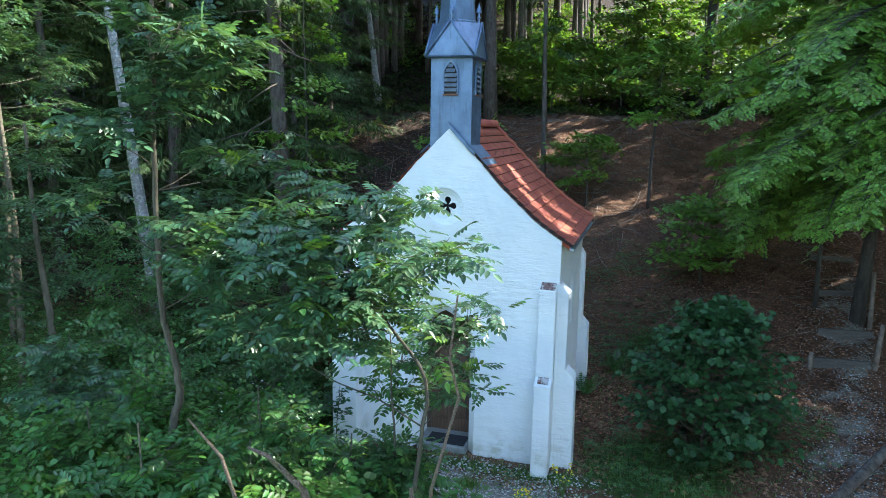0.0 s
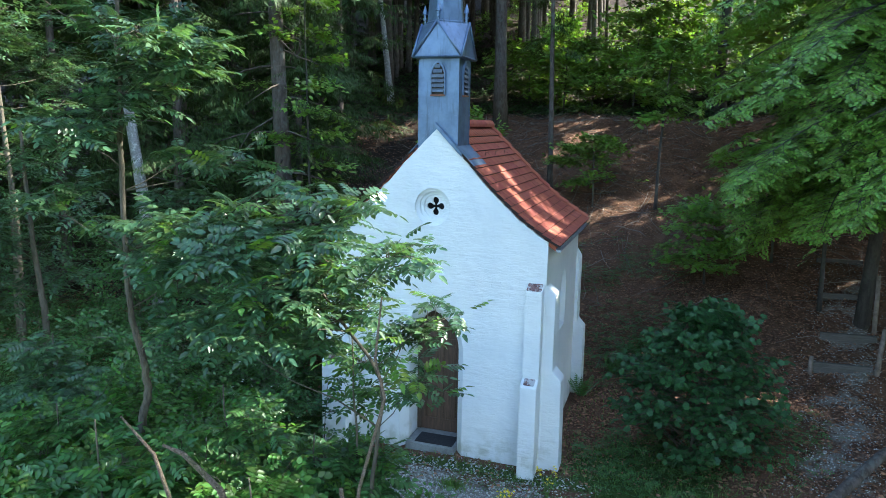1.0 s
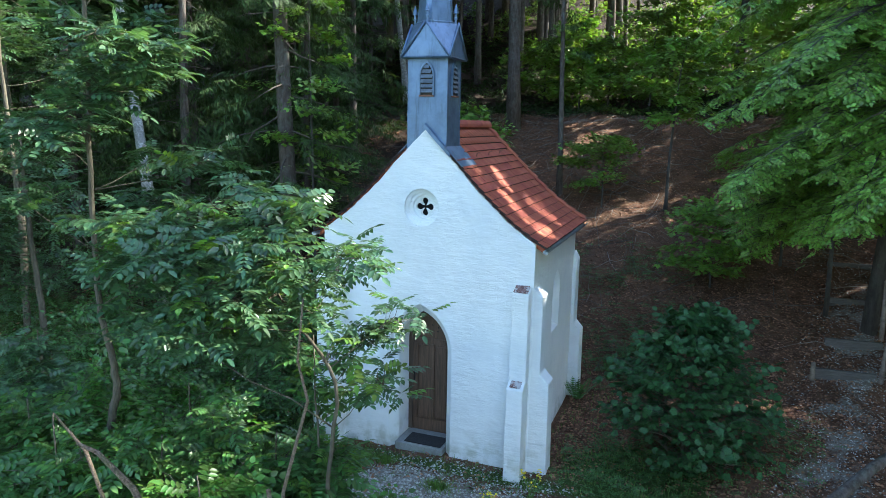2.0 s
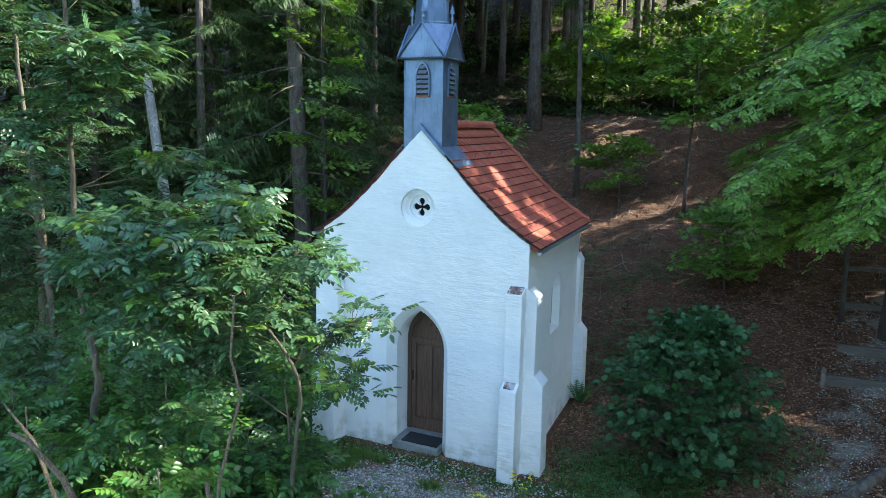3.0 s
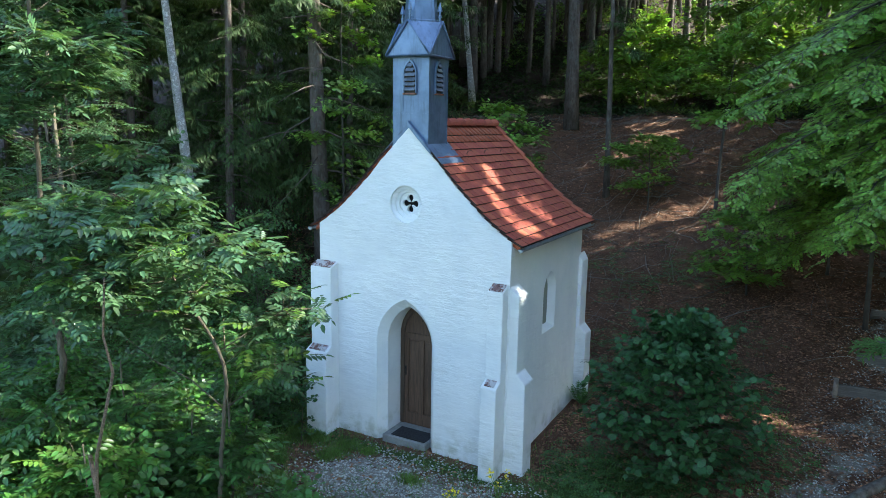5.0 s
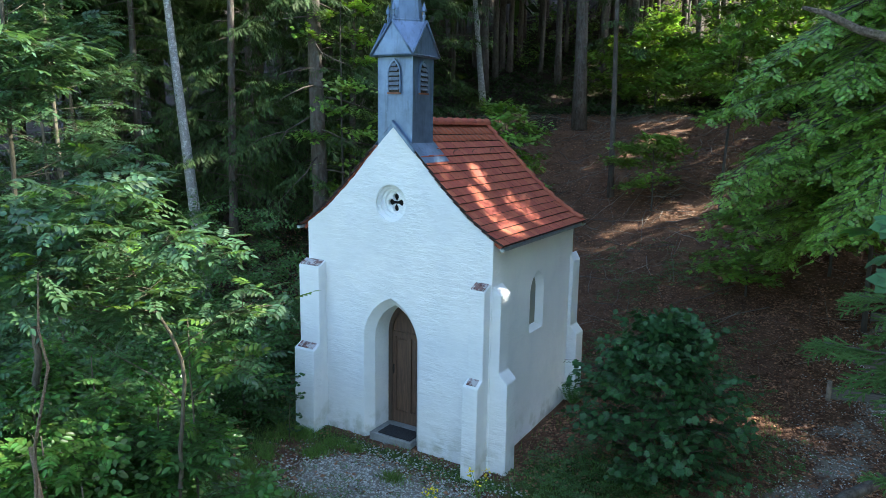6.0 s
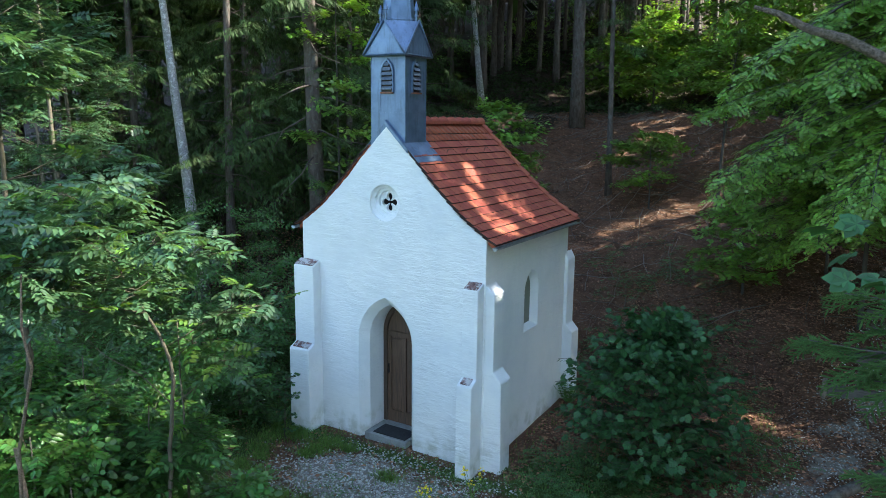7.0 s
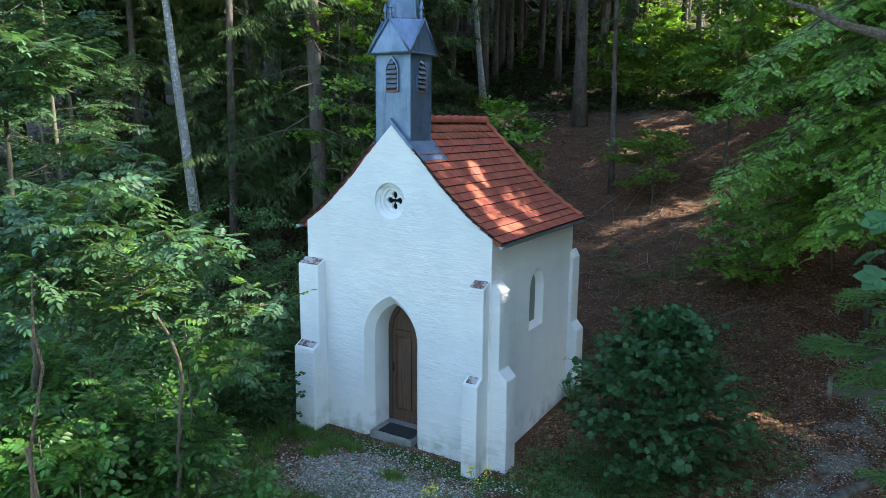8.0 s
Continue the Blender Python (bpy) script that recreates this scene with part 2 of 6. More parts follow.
def part(name, shape, material, parent=None, label=""):
    """Links a bmesh or a mesh as one object under its thing."""
    if isinstance(shape, bmesh.types.BMesh):
        me = bpy.data.meshes.new(name)
        bmesh.ops.recalc_face_normals(shape, faces=shape.faces)
        shape.to_mesh(me)
        shape.free()
    else:
        me = shape
    if material and not me.materials:
        me.materials.append(material)
    ob = new(name, me)
    ob.parent = parent
    return tagged(ob, label)


def smooth(ob):
    ob.data.polygons.foreach_set("use_smooth", [True] * len(ob.data.polygons))
    return ob


def box(x0, x1, y0, y1, z0, z1, bevel=0.0, bm=None):
    bm = bm or bmesh.new()
    vs = [bm.verts.new((x, y, z)) for x in (x0, x1) for y in (y0, y1) for z in (z0, z1)]
    fs = [bm.faces.new([vs[i] for i in q]) for q in ((0, 1, 3, 2), (4, 6, 7, 5), (0, 4, 5, 1), (2, 3, 7, 6), (0, 2, 6, 4), (1, 5, 7, 3))]
    if bevel:
        es = list({e for f in fs for e in f.edges})
        bmesh.ops.bevel(bm, geom=es, offset=bevel, segments=2, affect="EDGES", profile=0.5)
    return bm


def loft(rings, closed=True):
    """A solid through rings of equal length, capped at both ends."""
    bm = bmesh.new()
    rows = [[bm.verts.new(p) for p in ring] for ring in rings]
    n = len(rows[0])
    for a, b in zip(rows, rows[1:]):
        for i in range(n):
            bm.faces.new((a[i], a[(i + 1) % n], b[(i + 1) % n], b[i]))
    if closed:
        bm.faces.new(rows[0])
        bm.faces.new(rows[-1][::-1])
    bmesh.ops.recalc_face_normals(bm, faces=bm.faces)
    return bm


def extruded(profile, place):
    """A prism: the profile's points (u, v) laid by place(u, v, end), end 0 and 1."""
    return loft([[place(u, v, e) for u, v in profile] for e in (0, 1)])


def tube(points, radii, sides=6):
    """Vertices and triangles of a tapered round rod along points."""
    P = np.asarray(points, float)
    T = np.gradient(P, axis=0)
    T /= np.linalg.norm(T, axis=1)[:, None] + 1e-9
    ref = np.array([0.3, 0.9, 0.2]) if abs(T[0, 2]) > 0.7 else np.array([0.0, 0.0, 1.0])
    A = np.cross(T, ref)
    A /= np.linalg.norm(A, axis=1)[:, None] + 1e-9
    B = np.cross(T, A)
    ang = np.linspace(0, 2 * np.pi, sides, endpoint=False)
    R = np.asarray(radii, float)[:, None, None]
    V = P[:, None] + R * (np.cos(ang)[None, :, None] * A[:, None] + np.sin(ang)[None, :, None] * B[:, None])
    n, F = len(P), []
    for i in range(n - 1):
        for j in range(sides):
            a, b = i * sides + j, i * sides + (j + 1) % sides
            F += [(a, b, b + sides), (a, b + sides, a + sides)]
    V = np.concatenate([V.reshape(-1, 3), P[:1], P[-1:]])
    for j in range(sides):
        k = (j + 1) % sides
        F += [(k, j, n * sides), ((n - 1) * sides + j, (n - 1) * sides + k, n * sides + 1)]
    return V, np.array(F)


def joined(pieces):
    Vs, Fs, base = [], [], 0
    for V, F in pieces:
        Vs.append(V)
        Fs.append(np.asarray(F) + base)
        base += len(V)
    return np.concatenate(Vs), np.concatenate(Fs)


def scatter(template, pos, ahead, up, size):
    """The template (vertices, triangles; x ahead, z up) at each place."""
    TV, TF = template
    pos, X, U = (np.asarray(a, float) for a in (pos, ahead, up))
    X = X / (np.linalg.norm(X, axis=1)[:, None] + 1e-9)
    Y = np.cross(U, X)
    Y /= np.linalg.norm(Y, axis=1)[:, None] + 1e-9
    Z = np.cross(X, Y)
    S = np.asarray(size, float)[:, None, None]
    V = pos[:, None] + S * (TV[None, :, :1] * X[:, None] + TV[None, :, 1:2] * Y[:, None] + TV[None, :, 2:] * Z[:, None])
    F = TF[None] + (np.arange(len(pos)) * len(TV))[:, None, None]
    return V.reshape(-1, 3), F.reshape(-1, 3)


# ---- leaves ----
def unit(v):
    return v / (np.linalg.norm(v) + 1e-9)


def blade(base, tip, width, lift=0.15, cells=4):
    """One leaf from base to tip in the xy plane: a folded hexagon, or a kite where cells is 2."""
    b, t = np.array(base, float), np.array(tip, float)
    d = t - b
    L = np.linalg.norm(d)
    s = np.array([-d[1], d[0], 0]) / (np.linalg.norm(d[:2]) + 1e-9) * width / 2
    up = np.array([0, 0, width * lift])
    if cells == 2:
        return np.array([b, b + 0.45 * d + s + up, t, b + 0.45 * d - s + up]), np.array([(0, 2, 1), (0, 3, 2)])
    V = np.array([b, b + 0.3 * d + 0.95 * s + up, b + 0.65 * d + 0.8 * s + up, t - 0.1 * up * L / width, b + 0.65 * d - 0.8 * s + up, b + 0.3 * d - 0.95 * s + up])
    return V, np.array([(0, 2, 1), (0, 3, 2), (0, 4, 3), (0, 5, 4)])


def ash_template(pairs=4, cells=4):
    """A feathered leaf of paired leaflets, arching down."""
    out = [blade((0, 0, 0), (0.25, 0, -0.03), 0.005, 0, 2)]
    for i in range(pairs):
        x = 0.07 + 0.18 * i / pairs
        l = 0.080 + 0.014 * math.sin(i * 1.1)
        for s in (1, -1):
            out.append(blade((x, 0, -0.12 * x), (x + l * 0.42, s * l * 0.90, -0.12 * x - 0.022), 0.044, 0.16, cells))
    out.append(blade((0.25, 0, -0.03), (0.345, 0, -0.065), 0.046, 0.16, cells))
    return joined(out)


def spray_template(leaves=9, length=0.42, leaf=0.075, width=0.048, cells=4, seed=3):
    r = random.Random(seed)
    out = [blade((0, 0, 0), (length, 0, -0.03), 0.006, 0, 2)]
    for i in range(leaves):
        x = length * (0.15 + 0.85 * i / leaves)
        s = 1 if i % 2 else -1
        l = leaf * r.uniform(0.8, 1.15)
        a = radians(r.uniform(38, 62))
        z = -0.03 * x / length
        out.append(blade((x, s * 0.008, z), (x + l * math.cos(a), s * (0.008 + l * math.sin(a)), z + r.uniform(-0.025, 0.012)), width * l / leaf, 0.12, cells))
    out.append(blade((length, 0, -0.03), (length + leaf, r.uniform(-0.01, 0.01), -0.05), width, 0.12, cells))
    return joined(out)


def clump_template(leaves=13, radius=0.22, leaf=0.085, width=0.066, seed=9, cells=4):
    """A flat tuft of rounded leaves on short stalks."""
    r = random.Random(seed)
    out = []
    for i in range(leaves):
        a, d = r.uniform(0, 6.28), radius * math.sqrt(r.random())
        b = (radius * 0.8 + d * math.cos(a), d * math.sin(a), r.gauss(0, 0.03) - 0.25 * d)
        h = a + r.gauss(0, 0.8)
        l = leaf * r.uniform(0.75, 1.2)
        out.append(blade(b, (b[0] + l * math.cos(h), b[1] + l * math.sin(h), b[2] - r.uniform(0, 0.04)), width * l / leaf, r.uniform(-0.1, 0.25), cells))
    return joined(out)


def maple_template(cells=4):
    """One lobed leaf, 1 long with its stalk."""
    out = [blade((0, 0, 0), (0.42, 0, 0), 0.014, 0, 2)]
    for a, l, w in ((0, 0.58, 0.46), (46, 0.52, 0.42), (-46, 0.52, 0.42), (100, 0.34, 0.32), (-100, 0.34, 0.32)):
        out.append(blade((0.38, 0, 0), (0.38 + l * math.cos(radians(a)), l * math.sin(radians(a)), -0.10 * l), w, 0.1, cells))
    return joined(out)


def brush_template(fingers=10, seed=6, length=0.36, needle=0.019):
    """A fresh spruce spray: an axis and side fingers, each set round with needles."""
    r = random.Random(seed)
    V, F = [], []
    def finger(b, t, n):
        b, t = np.array(b, float), np.array(t, float)
        d = unit(t - b)
        s = unit(np.cross(d, (0, 0, 1.0)))
        u = np.cross(s, d)
        for w in (s * 0.008, u * 0.008):
            k = len(V)
            V.extend([b - w * 0.6, b + w * 0.6, b + (t - b) * 0.7 + w, b + (t - b) * 0.7 - w, t + d * 0.012])
            F.extend([(k, k + 1, k + 2), (k, k + 2, k + 3), (k + 3, k + 2, k + 4)])
        for i in range(n):
            a = r.uniform(0, 6.28)
            o = s * math.cos(a) + u * math.sin(a) * 0.8
            p = b + (t - b) * ((i + r.random()) / n)
            w = 0.0034 * unit(np.cross(o, d))
            k = len(V)
            V.extend([p - w, p + w, p + needle * r.uniform(0.8, 1.2) * (0.62 * d + 0.78 * o)])
            F.append((k, k + 1, k + 2))
    finger((0, 0, 0), (length, 0, -0.03), 110)
    for i in range(fingers):
        x = length * (0.1 + 0.85 * i / fingers)
        s = 1 if i % 2 else -1
        l = (0.075 + 0.2 * (length - x)) * r.uniform(0.75, 1.2)
        finger((x, 0, -0.03 * x / length), (x + l * 0.74, s * l * 0.66, -0.03 * x / length + l * r.uniform(-0.35, 0.3)), int(l * 520))
    return np.array(V), np.array(F)


def coarse_spruce(seed=7, count=9):
    """A drooping spruce twig for trees far off: ragged strips."""
    r = random.Random(seed)
    out = [blade((0, 0, 0), (0.7, 0, -0.12), 0.35 / count, 0.1, 2)]
    for i in range(count):
        x = 0.06 + 0.63 / count * i
        s = 1 if i % 2 else -1
        l = (0.72 - x) * 0.5 + 0.08
        out.append(blade((x, 0, -0.12 * x), (x + l * 0.6, s * l * 0.75, -0.12 * x - l * r.uniform(0.25, 0.7)), (0.40 + 0.3 * r.random()) / count, 0.1, 2))
    return joined(out)


def hanging_spruce(seed=7, count=24, wide=1.0):
    """A spruce twig with many thin branchlets that hang unevenly."""
    r = random.Random(seed)
    out = [blade((0, 0, 0), (0.35, 0.02, -0.02), 0.016, 0.1, 2), blade((0.35, 0.02, -0.02), (0.68, 0, -0.12), 0.014, 0.1, 2)]
    for i in range(count):
        x = 0.68 * r.random() ** 0.8
        l = r.uniform(0.07, 0.20) * (1.2 - 0.7 * x)
        a = r.uniform(0.35, 1.5) * r.choice((1, -1))
        b = np.array((x, 0, -0.15 * x * x))
        out.append(blade(b, b + np.array((l * math.cos(a), l * math.sin(a), -l * r.uniform(0.2, 1.1))), wide * r.uniform(0.014, 0.03), 0.1, 2))
    return joined(out)


T_ASH, T_ASH_FAR = ash_template(), ash_template(3, 2)
T_SPRAY, T_SPRAY_FAR = spray_template(8, 0.22, 0.068, 0.056, 4), spray_template(8, 0.5, 0.10, 0.065, 2, 4)
T_MAPLE = maple_template()
T_CLUMP, T_CLUMP_FAR = clump_template(), clump_template(9, 0.26, 0.15, 0.12, 10, 2)
T_BRUSH = brush_template()
T_SPRUCE, T_SPRUCE_MID, T_SPRUCE_FAR = hanging_spruce(7, 34, 0.8), hanging_spruce(8, 30, 0.85), coarse_spruce(9, 5)


# ---- trees ----
def grow(seed, height, radius, lean=(0, 0), start=0.3, limbs=24, reach=1.6, rise=0.5, droop=0.0, twigs=5, wobble=0.03, shape="round", tips=3, side=None, top=1.0, limb=0.5):
    """Trunk, limbs and twigs: rods for the wood, and the places and headings for the leaves."""
    r = np.random.default_rng(seed)
    n = 11
    f = np.linspace(0, 1, n)
    P = np.stack([lean[0] * f * height + np.cumsum(r.normal(0, wobble, n)) * f, lean[1] * f * height + np.cumsum(r.normal(0, wobble, n)) * f, f * height * top], 1)
    trunk = (P, radius * (1 - 0.86 * f) * np.where(f < 0.05, 1.25, 1))
    rods, pos, head = [], [], []
    for i in range(limbs):
        g = start + (1 - start) * (i + r.random()) / limbs
        p0 = np.array([np.interp(g, f, P[:, k]) for k in range(3)])
        az = i * 2.4 + r.normal(0, 0.4)
        if side is not None:
            az = side + r.normal(0, 0.9)
        u = (g - start) / (1 - start)
        size = {"round": math.sin(math.pi * min(max(u * 0.85 + 0.12, 0), 1)), "cone": 1.05 - u, "column": 0.75 + 0.25 * math.sin(math.pi * u), "umbrella": 0.35 + 0.65 * u, "bush": math.sin(math.pi * (0.36 + 0.60 * u))}[shape]
        L = reach * max(size, 0.12) * r.uniform(0.7, 1.2)
        d = unit(np.array([math.cos(az), math.sin(az), rise + r.normal(0, 0.15)]))
        pts = [p0]
        for k in range(4):
            d = unit(d + np.array([r.normal(0, 0.2), r.normal(0, 0.2), r.normal(0, 0.13) - droop * 0.25]))
            pts.append(pts[-1] + d * L / 4)
        pts = np.array(pts)
        r0 = max(np.interp(g, f, trunk[1]) * limb, 0.006) * min(1, 0.4 + L / 3)
        rods.append((pts, np.linspace(r0, 0.004, 5)))
        for j in range(twigs):
            s = 0.25 + 0.75 * (j + r.random()) / twigs
            q = np.array([np.interp(s * 4, range(5), pts[:, k]) for k in range(3)])
            turn = (1 if j % 2 else -1) * r.uniform(0.5, 1.1)
            e = pts[min(int(s * 4) + 1, 4)] - pts[min(int(s * 4), 3)]
            e = unit(np.array([e[0] * math.cos(turn) - e[1] * math.sin(turn), e[0] * math.sin(turn) + e[1] * math.cos(turn), e[2] * 0.6]))
            l = L * (0.42 - 0.18 * s) * r.uniform(0.7, 1.2) + 0.1
            end = q + e * l + np.array([0, 0, -droop * l * 0.4])
            rods.append((np.array([q, (q + end) / 2 + r.normal(0, 0.02, 3), end]), np.array([r0 * 0.4, r0 * 0.25, 0.003])))
            for k in range(tips):
                w = (k + r.random()) / tips
                pos.append(q + (end - q) * w)
                tw = r.normal(0, 0.7)
                head.append(np.array([e[0] * math.cos(tw) - e[1] * math.sin(tw), e[0] * math.sin(tw) + e[1] * math.cos(tw), e[2] * 0.4 - 0.25 * droop + r.normal(0, 0.12)]))
        pos.append(pts[-1])
        head.append(d)
    return trunk, rods, np.array(pos), np.array(head), r


def tree(name, label, at, seed, bark_m, leaf_m, template, leaf_size, group="", category="tree", twig_sides=4, tilt=0.35, young=None, keep=None, fine=True, face=0.0, **kw):
    """A tree: trunk with its limbs, and the crown of leaves."""
    trunk, rods, pos, head, r = grow(seed, **kw)
    t = thing(name, label, category, group, at)
    smooth(part("trunk", tri_mesh("trunk", *tube(*trunk, 10)), bark_m, t))
    m = at if at is not None else Matrix()
    if keep is not None:
        rods = [(p, q) for p, q in rods if q[0] > 0.05 or keep(p @ np.array(m.to_3x3()).T + np.array(m.translation), 0.03, True).all()]
    tagged(part("branchwork", tri_mesh("branchwork", *joined([tube(p, q, twig_sides) for p, q in rods if fine or len(p) == 5])), bark_m, t), kind="stuff")
    up = np.stack([r.normal(0, tilt, len(pos)), r.normal(0, tilt, len(pos)), np.ones(len(pos))], 1)
    out = pos * np.array([1.0, 1.0, 0.0])
    up += face * out / (np.linalg.norm(out, axis=1)[:, None] + 0.2)
    size = leaf_size * r.uniform(0.7, 1.25, len(pos))
    if keep is not None:
        W = pos @ np.array(m.to_3x3()).T + np.array(m.translation)
        k = keep(W, 0.21 * leaf_size)
        pos, head, up, size = pos[k], head[k], up[k], size[k]
    # A random share of leaves takes the brighter, sunlit-coloured copy.
    if young:
        y = r.random(len(pos)) < young[1]
        part("young_leaves", tri_mesh("young_leaves", *scatter(template, pos[y], head[y], up[y], size[y])), young[0], t, "bright yellow-green leaves with sunlight in their colour")
        pos, head, up, size = pos[~y], head[~y], up[~y], size[~y]
    V, F = scatter(template, pos, head, up, size)
    if keep is not None:
        C = V[F].mean(1) @ np.array(m.to_3x3()).T + np.array(m.translation)
        F = F[keep(C, 0.03 + 0.05 * leaf_size, True)]
    part("crown", tri_mesh("crown", V, F), leaf_m, t)
    return t


def clump_cloud(q, n, centre, radii, r0, r1):
    """Centres and sizes of n leaf clumps spread through an ellipsoid."""
    out = []
    for _ in range(n):
        v = unit(q.normal(0, 1, 3)) * q.uniform(0.25, 1.0) ** 0.45
        out.append((*(np.array(centre) + v * np.array(radii)), q.uniform(r0, r1)))
    return out


def clumped_tree(name, label, stem, r0, clumps, seed, bark_m, leaf_m, template, leaf_size, group="", category="tree", per=11, leaves=4, flat=0.55, young=None):
    """A tree of separate leafy clumps, each on a limb of its own, with gaps between them."""
    q = np.random.default_rng(seed)
    S = np.array(stem, float)
    S[0, 2] = float(ground_z(S[0, 0], S[0, 1])) - 0.08
    base = S[0].copy()
    S -= base
    f = np.linspace(0, len(S) - 1, 6 * (len(S) - 1) + 1)
    P = np.stack([np.interp(f, range(len(S)), S[:, k]) for k in range(3)], 1)
    P[1:-1] = (P[:-2] + 2 * P[1:-1] + P[2:]) / 4
    P[1:, :2] += q.normal(0, 0.008, (len(P) - 1, 2))
    radii = r0 * np.linspace(1.0, 0.3, len(P))
    t = thing(name, label, category, group, Matrix.Translation(base))
    smooth(part("trunk", tri_mesh("trunk", *tube(P, radii, 9)), bark_m, t))
    rods, pos, head, tip = [], [], [], []
    for cx, cy, cz, cr in clumps:
        c = np.array((cx, cy, cz)) - base
        far = np.hypot(*(P[:, :2] - c[:2]).T)
        i = int(np.argmin(np.hypot(0.8 * far, P[:, 2] + q.uniform(0.2, 0.5) * far - c[2] + 0.05)))
        L = np.linalg.norm(c - P[i])
        s = np.linspace(0, 1, 5)[:, None]
        limb = P[i] + (c - P[i]) * s + np.array([0, 0, 0.12 * L]) * s * (1 - s) * q.uniform(-1.5, 0.5) + q.normal(0, 0.03 * L, (5, 3)) * s * (1 - s) * 2
        rb = min(radii[i] * 0.5, 0.004 + 0.0028 * L)
        rods.append((limb, np.linspace(rb, 0.003, 5)))
        for w in (2, 3):
            for a in q.uniform(0, 6.28, 2):
                pos.append(limb[w])
                head.append((math.cos(a), math.sin(a), q.normal(0.02, 0.28)))
                tip.append((0.45 * math.cos(a), 0.45 * math.sin(a), 1.0))
        for k in range(max(3, int(per * (cr / 0.35) ** 2))):
            v = unit(q.normal(0, 1, 3)) * cr * q.random() ** 0.4 * np.array([1, 1, flat])
            e = c + v
            b = limb[3] + (limb[4] - limb[3]) * q.random()
            rods.append((np.array([b, (b + e) / 2 + q.normal(0, 0.015, 3), e]), np.array([0.004, 0.0035, 0.0025])))
            a0 = math.atan2(v[1], v[0])
            for j in range(leaves):
                a = a0 + (j - (leaves - 1) / 2) * 1.35 + q.normal(0, 0.35)
                pos.append(e + q.normal(0, 0.02, 3))
                head.append((math.cos(a), math.sin(a), q.normal(0.02, 0.28)))
                tip.append((0.45 * math.cos(a), 0.45 * math.sin(a), 1.0))
    tagged(part("branchwork", tri_mesh("branchwork", *joined([tube(p, w, 4) for p, w in rods])), bark_m, t), kind="stuff")
    pos, head, n = np.array(pos), np.array(head), len(pos)
    up = np.array(tip) + q.normal(0, 0.3, (n, 3))
    size = leaf_size * q.uniform(0.7, 1.2, n)
    if young:
        y = q.random(n) < young[1]
        part("young_leaves", tri_mesh("young_leaves", *scatter(template, pos[y], head[y], up[y], size[y])), young[0], t, "bright yellow-green leaves with sunlight in their colour")
        pos, head, up, size = pos[~y], head[~y], up[~y], size[~y]
    part("crown", tri_mesh("crown", *scatter(template, pos, head, up, size)), leaf_m, t)
    return t


